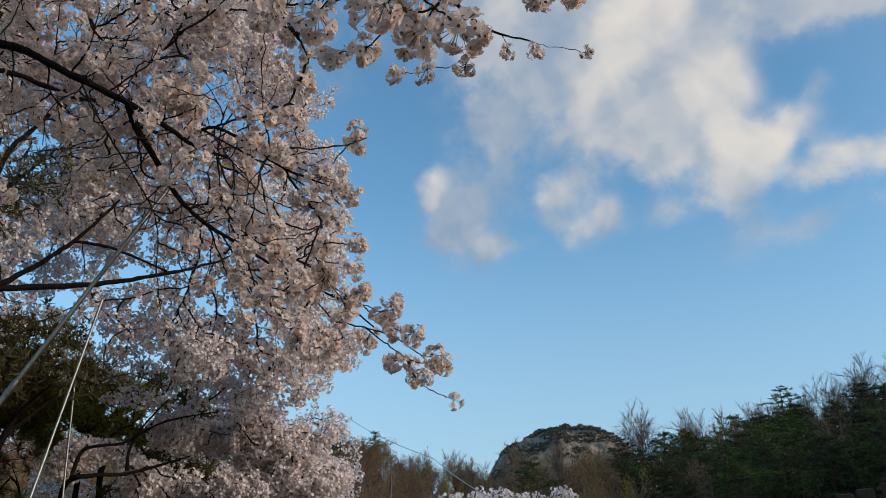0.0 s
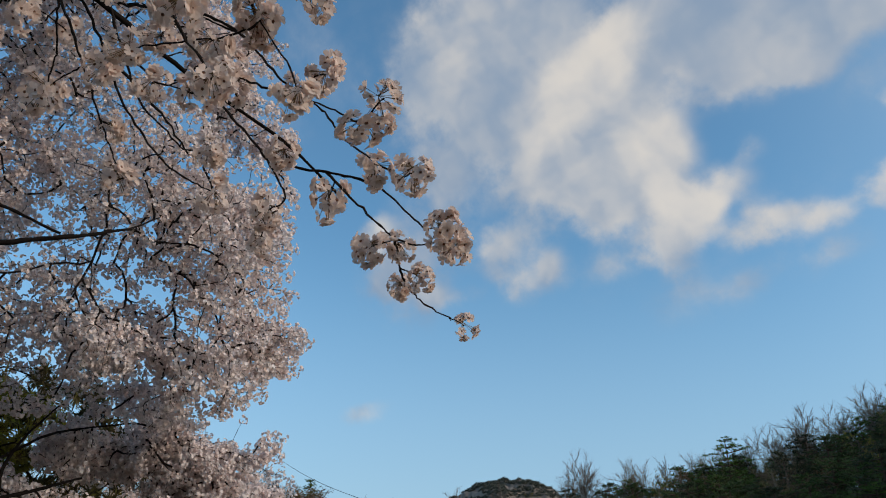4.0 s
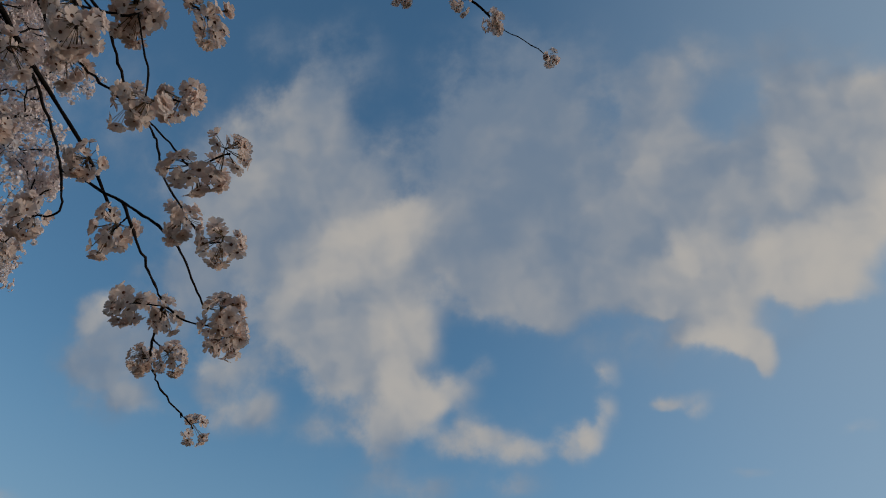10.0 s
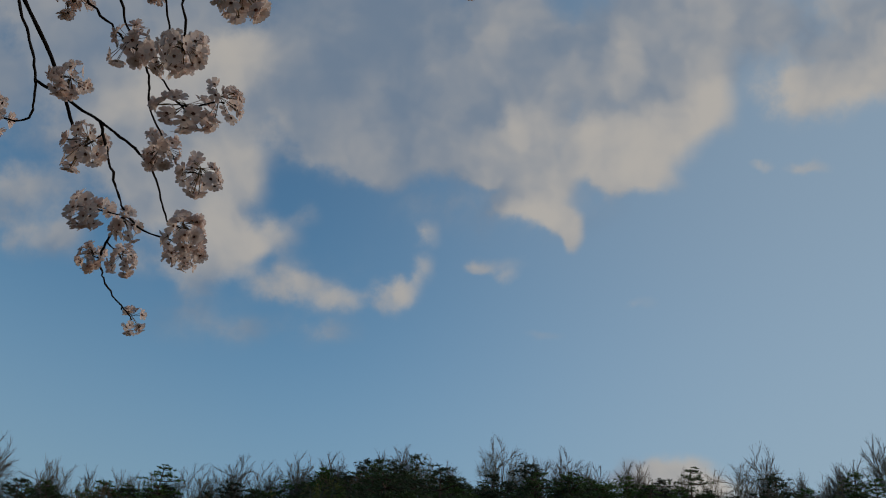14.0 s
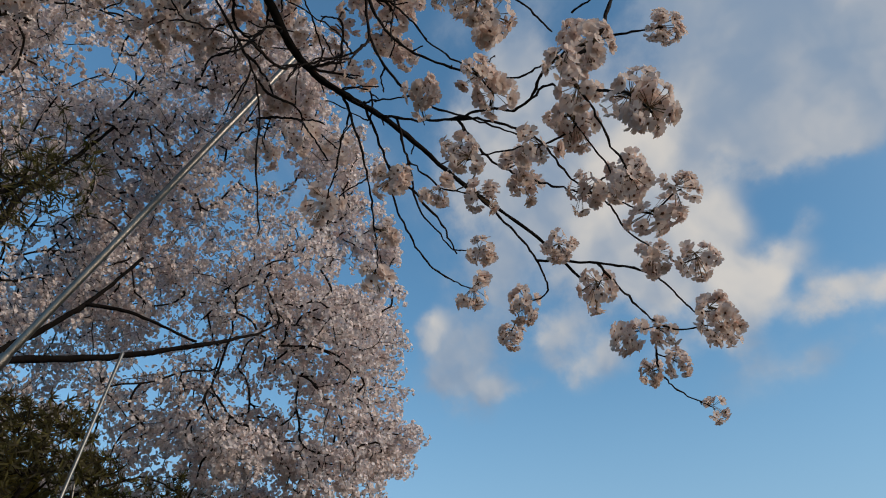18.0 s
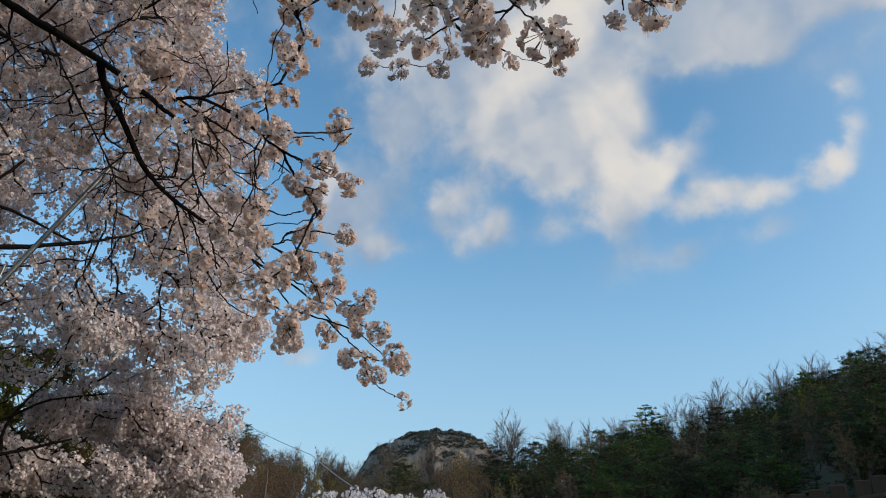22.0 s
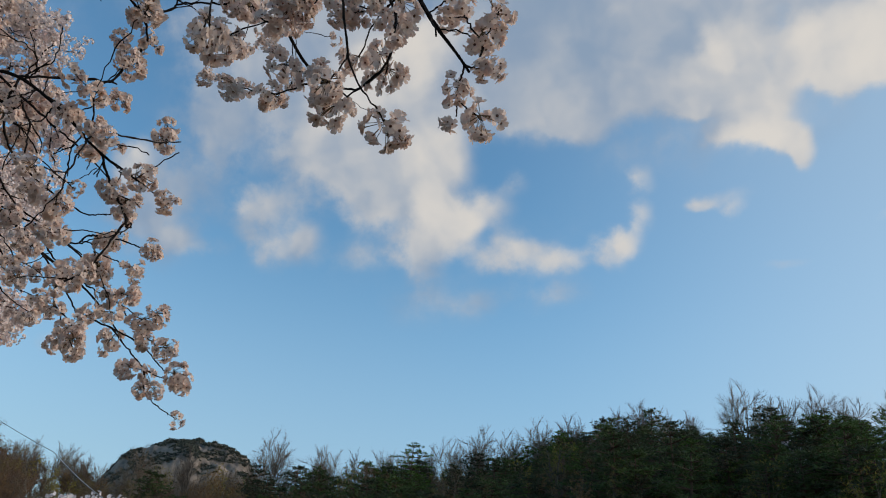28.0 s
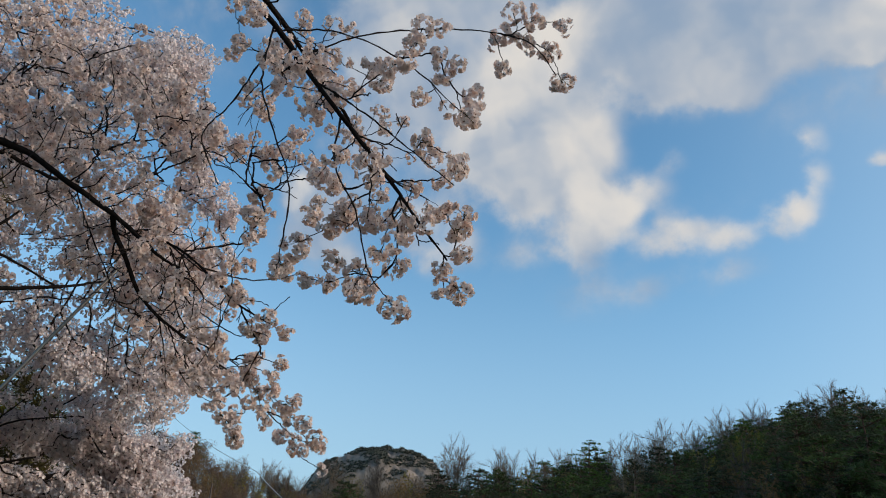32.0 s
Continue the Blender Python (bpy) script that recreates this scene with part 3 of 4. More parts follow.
for j in range(NY - 1):
    for i in range(NX - 1):
        a = j * NX + i
        mf.append((a, a + 1, a + NX + 1, a + NX))
mountain = new("mountain", mesh_of("mountain", mv, mf, [ROCK], smooth=False))
mountain.matrix_world = pose(MD * math.sin(radians(MAZ)), MD * math.cos(radians(MAZ)), 101, 0, 0, -MAZ)
SV, SF, sb = [], [], 0
for _ in range(9000):
    i = int(rng.integers(0, NX * NY))
    x, y, z = mv[i]
    patch = noise.noise(Vector((x * 0.025, z * 0.04, 9))) + 0.6 * noise.noise(Vector((x * 0.09, z * 0.1, 3)))
    lean_left = 0.25 if x < 5 else -0.08
    if z > np.interp(x, MX, MZ) - 3 and patch > -0.5 or z > 30 and patch + lean_left > 0.12:
        v, t = clump(14, rng.uniform(2.2, 4.6), 0.6, 0.8)
        SV.append(v + np.array(mv[i]) + np.array((0, 0, 0.8))), SF.append(t + sb)
        sb += len(v)
child("mountain_pines", mesh_of("mountain_pines", np.vstack(SV), np.vstack(SF), [HAZY_SCRUB]), mountain, "", "stuff")
tagged(mountain, "bare granite dome mountain with dark pines, far off", "mountain", kind="structure")


# ---- woods on the hills ----
def pine_tree(tall, wide):
    """A tapered trunk with tiers of boughs, each carrying tufts of needles."""
    r = root("pine_tree", (0, 0, 0), "dark green pine tree on the wooded hillside", "tree", "pines on the hill")
    lean = rng.normal(0, 0.35, 2)
    tr = spline([(0, 0, -1), (lean[0] * 0.4, lean[1] * 0.4, tall * 0.5), (lean[0], lean[1], tall)], 12)
    v, f = tube(tr, np.linspace(0.20, 0.03, 12), 6)
    child("trunk", mesh_of("pine_trunk", v, f, [PINE_BARK], smooth=True), r)
    BV, BF, bb, CV, CF, cb = [], [], 0, [], [], 0
    z = tall * 0.14
    while z < tall:
        f = (z - tall * 0.14) / (tall * 0.86)
        reach = wide * (1 - f) ** 0.42 * (0.55 + 0.45 * min(1, f * 2.5)) * (0.75 + 0.5 * rng.random()) + 0.25
        c = np.array([np.interp(z, tr[:, 2], tr[:, k]) for k in (0, 1, 2)])
        for a in rng.random(int(rng.integers(4, 7))) * 2 * math.pi:
            q = reach * rng.uniform(0.6, 1.1)
            end = c + np.array((math.cos(a) * q, math.sin(a) * q, q * rng.uniform(-0.05, 0.35)))
            path = np.array((c, end))
            v, ff = tube(path, np.linspace(0.05, 0.015, 2), 3, bb)
            BV.append(v), BF.append(ff)
            bb += len(v)
            for s in np.linspace(0.3, 1.0, max(3, int(q * 2.6))):
                p = path[0] + (end - path[0]) * s + rng.normal(0, 1, 3) * np.array((0.26, 0.26, 0.05))
                v, t = clump(12, rng.uniform(0.26, 0.46), 0.35, 0.045)
                CV.append(v + p), CF.append(t + cb)
                cb += len(v)
        z += rng.uniform(0.34, 0.62)
    child("branchwork", mesh_of("pine_boughs", np.vstack(BV), np.vstack(BF), [PINE_BARK]), r, kind="stuff")
    child("crown", mesh_of("pine_crown", np.vstack(CV), np.vstack(CF), [PINE]), r, kind="stuff")
    return r


def leafless_tree(tall, wide, leaves, name, label, leaf_mat=None, n=80):
    """A trunk that divides into fine upswept twigs, with or without young leaves."""
    r = root(name, (0, 0, 0), label, "tree", "trees on the hill")
    fork = tall * rng.uniform(0.22, 0.35)
    tr = spline([(0, 0, -1), (0.1, 0.05, fork), (0.15, -0.1, tall * 0.8)], 12)
    v, f = tube(tr, np.linspace(0.16, 0.03, 12), 6)
    child("trunk", mesh_of("bare_trunk", v, f, [BARE], smooth=True), r)
    W, WF, wb, tips = [], [], 0, []
    level = [(tr[4 + i % 5], None, tall * 0.34, 0.05) for i in range(5 if leaves else 7)]
    for depth, (kids, part_len, spread) in enumerate(((4, 0.56, 0.36), (3, 0.55, 0.36), (2, 0.6, 0.4), (0, 0, 0)) if leaves else ((5, 0.58, 0.40), (4, 0.58, 0.40), (n // 40 + 3, 0.62, 0.42), (0, 0, 0))):
        after = []
        for a, way, span, thick in level:
            if way is None:
                az = rng.random() * 2 * math.pi
                way = np.array((math.cos(az) * wide / tall * 1.5, math.sin(az) * wide / tall * 1.5, rng.uniform(0.8, 1.2)))
                way /= np.linalg.norm(way)
            b = a + way * span * rng.uniform(0.75, 1.15) + np.array((0, 0, span * 0.06))
            mid = (a + b) / 2 + rng.normal(0, 0.03, 3) * span - np.array((0, 0, span * 0.03))
            v, f = tube(np.array((a, mid, b)), np.array((thick, thick * 0.8, thick * 0.45)), 3, wb) if kids else tube(np.array((a, b)), np.array((thick, thick * 0.5)), 3, wb)
            W.append(v), WF.append(f)
            wb += len(v)
            if not kids:
                tips.append(b)
            for k in range(kids):
                s = 0.35 + 0.6 * (k + rng.random()) / kids
                d = way + rng.normal(0, spread, 3) + np.array((0, 0, 0.12))
                after.append((a + (b - a) * s, d / np.linalg.norm(d), span * part_len, thick * (0.5 if leaves else 0.62)))
        level = after
    P = np.array(tips)
    child("twigwork", mesh_of("bare_twigs", np.vstack(W), np.vstack(WF), [BARE]), r, kind="stuff")
    if leaves:
        CV, CF, cb = [], [], 0
        for p in P[rng.random(len(P)) < 0.8]:
            for _ in range(leaves):
                v, t = clump(7, 0.16, 1.0, 0.022)
                CV.append(v + p + rng.normal(0, 0.22, 3)), CF.append(t + cb)
                cb += len(v)
        child("crown", mesh_of("budding_crown", np.vstack(CV), np.vstack(CF), [leaf_mat]), r, kind="stuff")
    return r


def plant(kinds, n, az, dist, grow=(0.8, 1.25), sink=0.3):
    """Scatter copies of some trees over a sector of the hills, the first of each standing itself."""
    for i in range(n):
        a, d = radians(rng.uniform(*az)), rng.uniform(*dist)
        x, y = d * math.sin(a), d * math.cos(a)
        src = kinds[i % len(kinds)]
        src.scale = (1, 1, 1)
        ob = copy_thing(src, pose(x, y, height(x, y) - sink, 0, 0, rng.uniform(0, 360)))
        s = rng.uniform(*grow)
        ob.scale = (s, s, s * rng.uniform(0.9, 1.1))


def drop(kinds):
    for k in kinds:
        for o in (*k.children_recursive, k):
            bpy.data.objects.remove(o)


pines = [pine_tree(7.6, 3.2), pine_tree(7.0, 3.5), pine_tree(8.2, 3.1), pine_tree(6.2, 3.3)]
bares = [leafless_tree(8.5, 2.4, 0, "bare_tree", "leafless grey-brown tree with fine upswept twigs"), leafless_tree(7.5, 2.0, 0, "bare_tree", "leafless grey-brown tree with fine upswept twigs"),
         leafless_tree(9.5, 2.8, 0, "bare_tree", "tall leafless tree with a fan of fine twigs", n=130)]
buds = [leafless_tree(6.5, 2.4, 4, "budding_tree", "tree with sparse olive-brown budding leaves", BUD), leafless_tree(5.5, 2.6, 4, "budding_tree", "tree with sparse olive-brown budding leaves", BUD)]
drys = [leafless_tree(5.0, 2.4, 4, "russet_shrub", "russet brown shrub with dry leaves", DRY), leafless_tree(4.2, 2.2, 4, "russet_shrub", "russet brown shrub with dry leaves", DRY)]
plant(pines, 210, (13, 94), (46, 90), (0.6, 0.9))
plant(pines, 120, (16, 64), (86, 96), (0.62, 0.80))
plant(bares, 90, (14, 80), (90, 97), (0.8, 1.1))
plant(pines, 26, (36, 56), (48, 64), (0.8, 1.05))
plant(drys, 16, (25, 35), (62, 84), (0.8, 1.05))
for az, dist, grow in ((48.5, 90, 1.12), (29.0, 84, 1.0), (27.6, 86, 0.85), (74.6, 92, 1.1), (49.8, 92, 0.95), (41.5, 93, 0.9)):
    x, y = dist * math.sin(radians(az)), dist * math.cos(radians(az))
    lone = copy_thing(bares[2], pose(x, y, height(x, y) - 0.3, 0, 0, rng.uniform(0, 360)))
    lone.scale = (grow, grow, grow)
plant(bares, 6, (-12, -7), (58, 72), (0.35, 0.5))
plant(buds, 80, (8, 94), (42, 90), (0.6, 0.9))
plant(drys, 40, (10, 94), (42, 92), (0.8, 1.2))
plant(buds, 80, (-48, 16), (54, 96), (0.5, 0.75))
plant(drys, 110, (-40, 12), (36, 96), (0.6, 0.9))
plant(bares, 50, (-3, 18), (80, 98), (0.5, 0.75))
plant(pines, 14, (-40, 14), (60, 94), (0.5, 0.75))
plant(drys, 50, (-12, -1), (56, 96), (0.6, 0.9))
plant(drys, 12, (-38, -13), (20, 32), (0.7, 0.95))
plant(buds, 12, (-12, -3), (26, 44), (0.28, 0.4))
plant(drys, 10, (-82, -46), (14, 20), (1.2, 1.6))
plant(buds, 8, (-82, -48), (15, 21), (1.1, 1.4))
plant(drys, 40, (-80, -34), (34, 90), (0.9, 1.3))
plant(buds, 30, (-80, -34), (34, 90), (0.9, 1.3))
plant(pines, 16, (94, 300), (60, 98))
plant(buds, 10, (94, 310), (60, 98))
drop(pines + bares + buds + drys)


# ---- the near cherry tree, whose boughs hang over the path ----
near_tree = root("cherry_tree", (-4.3, 1.9, 0), "cherry tree in full pale pink bloom, boughs hanging over the path", "tree")
wood = []
wood.append(stem("trunk", [(-4.3, 1.9, -0.2), (-4.15, 1.95, 1.0), (-3.75, 2.05, 2.2), (-3.4, 2.15, 2.75)], 0.20, 0.06, near_tree, sides=14))
A = stem("limb", [(-3.6, 2.08, 2.45), (-3.35, 2.3, 2.95), (-3.53, 2.88, 3.98), (-3.38, 3.02, 4.00), (-3.17, 3.12, 4.08), (-2.87, 3.12, 4.19), (-2.56, 3.17, 4.22), (-2.27, 3.24, 4.20), (-2.00, 3.25, 4.06), (-1.64, 3.29, 3.88), (-1.38, 3.29, 3.71), (-1.28, 3.33, 3.65), (-1.10, 3.38, 3.60)], 0.046, 0.007, near_tree)
B = stem("limb", [(-3.17, 3.12, 4.08), (-3.04, 3.30, 4.23), (-2.88, 3.54, 4.35), (-2.65, 3.79, 4.45), (-2.34, 3.98, 4.41), (-2.18, 4.19, 4.51)], 0.026, 0.010, near_tree)
C = stem("bough", [(-1.64, 3.29, 3.87), (-1.61, 3.38, 3.78), (-1.52, 3.42, 3.65), (-1.43, 3.56, 3.50), (-1.34, 3.63, 3.41), (-1.23, 3.65, 3.33), (-1.07, 3.72, 3.25), (-0.87, 3.90, 3.17), (-0.59, 4.13, 3.09), (-0.38, 4.30, 2.96)], 0.019, 0.004, near_tree)
D = stem("limb", [(-3.3, 2.2, 3.0), (-2.95, 2.55, 3.61), (-2.84, 2.80, 4.04), (-2.85, 3.10, 4.30), (-2.76, 3.67, 4.69)], 0.034, 0.010, near_tree)
E = stem("bough", [(-3.17, 3.12, 4.08), (-2.55, 2.95, 3.45), (-2.48, 3.16, 3.54), (-2.49, 3.56, 3.66)], 0.014, 0.006, near_tree)
G = stem("limb", [(-3.25, 2.2, 3.0), (-2.4, 1.7, 4.2), (-1.5, 1.4, 4.7), (-0.85, 1.34, 4.25), (-0.46, 1.40, 3.88), (-0.08, 1.45, 3.50), (0.10, 1.48, 3.31), (0.25, 1.45, 3.12)], 0.022, 0.004, near_tree)
H = stem("limb", [(-1.5, 1.4, 4.7), (-1.0, 2.3, 5.2), (-0.4, 3.3, 5.25), (0.2, 3.95, 5.0), (0.6, 4.0, 4.85)], 0.025, 0.005, near_tree)
K = stem("bough", [(-1.30, 3.45, 3.82), (-1.10, 3.12, 3.62), (-0.90, 2.92, 3.42), (-0.70, 2.86, 3.25), (-0.52, 2.84, 3.16)], 0.009, 0.004, near_tree)
wood += [A, B, C, D, E, G, H, K]


def branchlet(points, r0, r1):
    """A long slender, crooked side shoot that springs from the wood nearest to its foot."""
    p, all_wood = np.array(points), np.vstack(wood[1:])
    off = all_wood[((all_wood - p[0]) ** 2).sum(1).argmin()] - p[0]
    p += off * np.linspace(1, 0, len(p))[:, None] ** 2
    wood.append(stem("branchlet", p, r0 * 0.9, r1, near_tree, TWIG, 6, 0.12, kink=0.0018))


# long slender side shoots
branchlet([(-1.14, 3.54, 3.14), (-0.97, 3.53, 3.10), (-0.81, 3.49, 3.06), (-0.66, 3.52, 3.01), (-0.55, 3.64, 2.96), (-0.43, 3.72, 2.91), (-0.35, 3.82, 2.87), (-0.20, 3.89, 2.81)], 0.0055, 0.0026)
branchlet([(-1.06, 3.31, 3.16), (-0.90, 3.32, 3.11), (-0.78, 3.36, 3.07), (-0.66, 3.30, 3.05), (-0.60, 3.36, 3.02), (-0.47, 3.33, 2.99)], 0.0055, 0.0026)
branchlet([(-0.75, 3.37, 3.06), (-0.68, 3.27, 3.06), (-0.56, 3.19, 3.04), (-0.43, 3.13, 3.01)], 0.0055, 0.0026)
branchlet([(-0.78, 3.80, 2.99), (-0.67, 3.91, 2.94), (-0.60, 4.02, 2.90), (-0.57, 4.15, 2.87), (-0.65, 4.25, 2.88)], 0.0055, 0.0026)
branchlet([(-1.26, 3.67, 3.16), (-1.16, 3.83, 3.10), (-1.10, 3.98, 3.05), (-0.99, 4.14, 2.99), (-0.87, 4.21, 2.95)], 0.0055, 0.0026)
branchlet([(-1.05, 3.75, 3.08), (-0.94, 3.91, 3.02), (-0.89, 4.06, 2.98)], 0.0055, 0.0026)
branchlet([(-0.54, 3.96, 2.90), (-0.35, 3.93, 2.85), (-0.24, 3.96, 2.81), (-0.11, 4.08, 2.75)], 0.0055, 0.0026)
branchlet([(-0.41, 4.10, 2.84), (-0.29, 4.17, 2.79), (-0.17, 4.21, 2.75), (-0.04, 4.13, 2.72)], 0.0055, 0.0026)
branchlet([(-0.27, 4.32, 2.75), (-0.20, 4.46, 2.71), (-0.11, 4.51, 2.67), (0.02, 4.57, 2.63)], 0.0055, 0.0026)
branchlet([(-1.30, 3.43, 3.21), (-1.22, 3.64, 3.15), (-1.18, 3.86, 3.10), (-1.17, 4.12, 3.05)], 0.0055, 0.0026)
branchlet([(-0.90, 3.69, 3.05), (-0.77, 3.72, 3.00), (-0.60, 3.70, 2.96), (-0.47, 3.68, 2.93)], 0.0055, 0.0026)
branchlet([(-1.17, 3.52, 3.16), (-1.08, 3.71, 3.10), (-1.02, 3.88, 3.05), (-0.91, 4.03, 2.99)], 0.0055, 0.0026)
branchlet([(-1.95, 3.19, 3.95), (-1.85, 3.26, 3.81), (-1.73, 3.38, 3.65), (-1.62, 3.51, 3.51), (-1.53, 3.63, 3.34), (-1.53, 3.73, 3.13), (-1.52, 3.86, 2.93)], 0.0065, 0.0028)
branchlet([(-1.95, 3.17, 3.96), (-1.83, 3.13, 4.11), (-1.77, 3.06, 4.30)], 0.0065, 0.0028)
branchlet([(-1.73, 3.45, 4.07), (-1.58, 3.30, 4.10), (-1.47, 3.23, 4.18)], 0.0065, 0.0028)
branchlet([(-1.36, 3.42, 3.82), (-1.27, 3.41, 3.72), (-1.20, 3.42, 3.59), (-1.15, 3.50, 3.38), (-1.01, 3.58, 3.24), (-0.82, 3.60, 3.16), (-0.66, 3.60, 3.08)], 0.0065, 0.0028)
branchlet([(-1.31, 3.41, 3.78), (-1.09, 3.38, 3.65), (-0.90, 3.37, 3.55), (-0.70, 3.36, 3.43), (-0.59, 3.43, 3.36)], 0.0065, 0.0028)
branchlet([(-1.23, 3.40, 3.67), (-1.12, 3.49, 3.47), (-0.96, 3.54, 3.37), (-0.73, 3.52, 3.26), (-0.62, 3.46, 3.25)], 0.0065, 0.0028)
branchlet([(-1.18, 3.44, 3.58), (-1.14, 3.30, 3.71), (-1.02, 3.20, 3.81)], 0.0065, 0.0028)
branchlet([(-0.81, 3.13, 3.50), (-0.63, 3.24, 3.54), (-0.50, 3.29, 3.62), (-0.39, 3.33, 3.70)], 0.0065, 0.0028)
branchlet([(-2.22, 2.76, 3.58), (-2.15, 2.82, 3.80), (-2.06, 2.85, 4.03)], 0.0065, 0.0028)
branchlet([(-2.30, 2.65, 3.38), (-2.42, 2.55, 3.54), (-2.39, 2.55, 3.77)], 0.0065, 0.0028)
branchlet([(-2.20, 3.16, 3.90), (-2.13, 3.34, 3.95), (-2.05, 3.55, 3.97)], 0.0065, 0.0028)
branchlet([(-2.34, 2.66, 3.26), (-2.30, 2.89, 3.29), (-2.23, 3.27, 3.34)], 0.0065, 0.0028)
branchlet([(-0.74, 1.34, 4.09), (-0.73, 1.42, 3.82), (-0.63, 1.45, 3.61), (-0.50, 1.49, 3.36), (-0.48, 1.52, 3.07), (-0.48, 1.52, 2.96)], 0.0055, 0.0026)
branchlet([(-0.33, 1.45, 3.72), (-0.32, 1.48, 3.49), (-0.19, 1.47, 3.28), (-0.09, 1.52, 3.03), (0.03, 1.52, 2.89)], 0.0055, 0.0026)
branchlet([(-0.46, 1.40, 3.88), (-0.24, 1.36, 3.75), (-0.01, 1.33, 3.59), (0.21, 1.28, 3.41)], 0.0055, 0.0026)
branchlet([(-0.92, 1.50, 4.03), (-0.93, 1.64, 3.83), (-0.99, 1.81, 3.72), (-0.84, 1.85, 3.49)], 0.0055, 0.0026)
branchlet([(-0.71, 1.36, 4.08), (-0.40, 1.32, 4.14), (-0.06, 1.31, 4.05), (0.17, 1.14, 3.73)], 0.0055, 0.0026)
branchlet([(-0.59, 1.37, 3.99), (-0.30, 1.31, 4.16), (0.13, 1.27, 4.29), (0.47, 1.13, 4.20), (0.63, 1.12, 4.03)], 0.0055, 0.0026)
tufts, girths = [], []


def spray(*places):
    """Clusters that stand out singly at the ends of their twigs: place and half width."""
    for x, y, z, s in places:
        tufts.append((x, y, z))
        girths.append(s)


# the outermost tip of the bough
spray((0.07, 4.58, 2.61, 0.050), (-0.11, 4.36, 2.70, 0.05), (-0.18, 4.46, 2.71, 0.052), (-0.18, 4.22, 2.75, 0.054), (-0.29, 4.28, 2.77, 0.062), (0.01, 4.14, 2.71, 0.061),
      (-0.05, 4.07, 2.74, 0.065), (-0.15, 3.84, 2.80, 0.062), (-0.27, 3.88, 2.83, 0.060), (-0.42, 4.07, 2.84, 0.070), (-0.56, 3.92, 2.91, 0.05))
spray((-0.25, 3.60, 2.88, 0.053), (-0.30, 3.71, 2.87, 0.068), (-0.51, 3.68, 2.94, 0.06), (-0.41, 3.57, 2.93, 0.062), (-0.43, 3.33, 2.97, 0.055), (-0.39, 3.12, 3.00, 0.046), (-0.55, 3.19, 3.03, 0.055),
      (-0.59, 3.26, 3.03, 0.043), (-0.59, 3.44, 3.00, 0.06), (-0.70, 3.62, 3.00, 0.06), (-0.69, 3.70, 2.99, 0.05))
spray((-0.81, 4.02, 2.96, 0.055), (-0.82, 4.22, 2.93, 0.075), (-0.65, 4.24, 2.88, 0.065), (-0.69, 4.43, 2.86, 0.06), (-1.14, 4.04, 3.06, 0.048), (-1.19, 4.28, 3.03, 0.06), (-0.81, 3.18, 3.11, 0.06),
      (-0.84, 3.34, 3.09, 0.063), (-0.99, 3.44, 3.12, 0.06), (-1.34, 3.96, 3.13, 0.075), (-1.10, 3.78, 3.09, 0.06), (-0.82, 3.78, 3.01, 0.063), (-0.88, 3.61, 3.06, 0.055), (-0.94, 3.78, 3.04, 0.054))
# the spray that hangs over the path
spray((0.05, 1.53, 2.88, 0.054), (0.33, 1.49, 3.00, 0.055), (0.31, 1.44, 3.15, 0.047), (0.24, 1.50, 3.09, 0.045), (0.29, 1.44, 3.27, 0.058), (0.04, 1.59, 3.11, 0.063), (0.05, 1.57, 3.36, 0.065), (-0.07, 1.70, 3.01, 0.056),
      (-0.12, 1.73, 3.10, 0.058), (-0.23, 1.80, 3.17, 0.054), (-0.24, 1.86, 3.08, 0.049), (-0.34, 1.90, 3.09, 0.054))
spray((-0.37, 1.95, 3.47, 0.062), (-0.42, 1.95, 3.29, 0.07), (-0.22, 1.79, 3.41, 0.06), (-0.09, 1.65, 3.33, 0.06), (-0.28, 1.85, 3.36, 0.056), (-0.03, 1.69, 3.20, 0.054), (-0.15, 1.51, 2.93, 0.05),
      (-0.72, 3.12, 3.88, 0.07), (-0.71, 2.91, 4.03, 0.07), (-0.47, 3.48, 3.86, 0.05), (-0.47, 3.45, 3.74, 0.06), (-0.66, 3.04, 3.98, 0.065))
# the heavy sprays between the limb and the path
spray((-0.75, 2.63, 2.76, 0.043), (-0.88, 2.65, 2.99, 0.043), (-0.54, 3.35, 3.24, 0.055), (-0.54, 2.95, 3.10, 0.060), (-0.61, 2.92, 3.13, 0.060), (-0.67, 2.77, 3.26, 0.055), (-0.78, 2.77, 3.44, 0.055), (-0.86, 2.90, 2.82, 0.043),
      (-0.61, 2.97, 2.77, 0.043), (-0.69, 2.94, 2.67, 0.043), (-0.59, 2.88, 2.52, 0.043), (-1.05, 2.78, 3.24, 0.060), (-0.57, 3.41, 2.96, 0.060), (-0.87, 3.40, 2.83, 0.055), (-0.57, 2.86, 2.46, 0.043), (-0.67, 2.93, 2.59, 0.043))
spray((-0.56, 3.07, 2.48, 0.043), (-0.46, 3.48, 2.79, 0.058), (-0.40, 2.87, 3.12, 0.052), (-0.52, 2.84, 3.19, 0.060), (-0.69, 2.85, 3.51, 0.055), (-0.70, 2.69, 3.60, 0.055), (-0.22, 3.54, 4.54, 0.060), (-0.73, 3.01, 3.33, 0.060),
      (-0.86, 2.91, 3.40, 0.060), (-1.14, 3.64, 3.60, 0.055), (-0.90, 3.08, 3.10, 0.060), (-0.78, 3.39, 3.07, 0.058), (-1.30, 3.45, 3.80, 0.050), (-0.68, 3.40, 2.87, 0.058), (-0.74, 2.83, 3.32, 0.055))
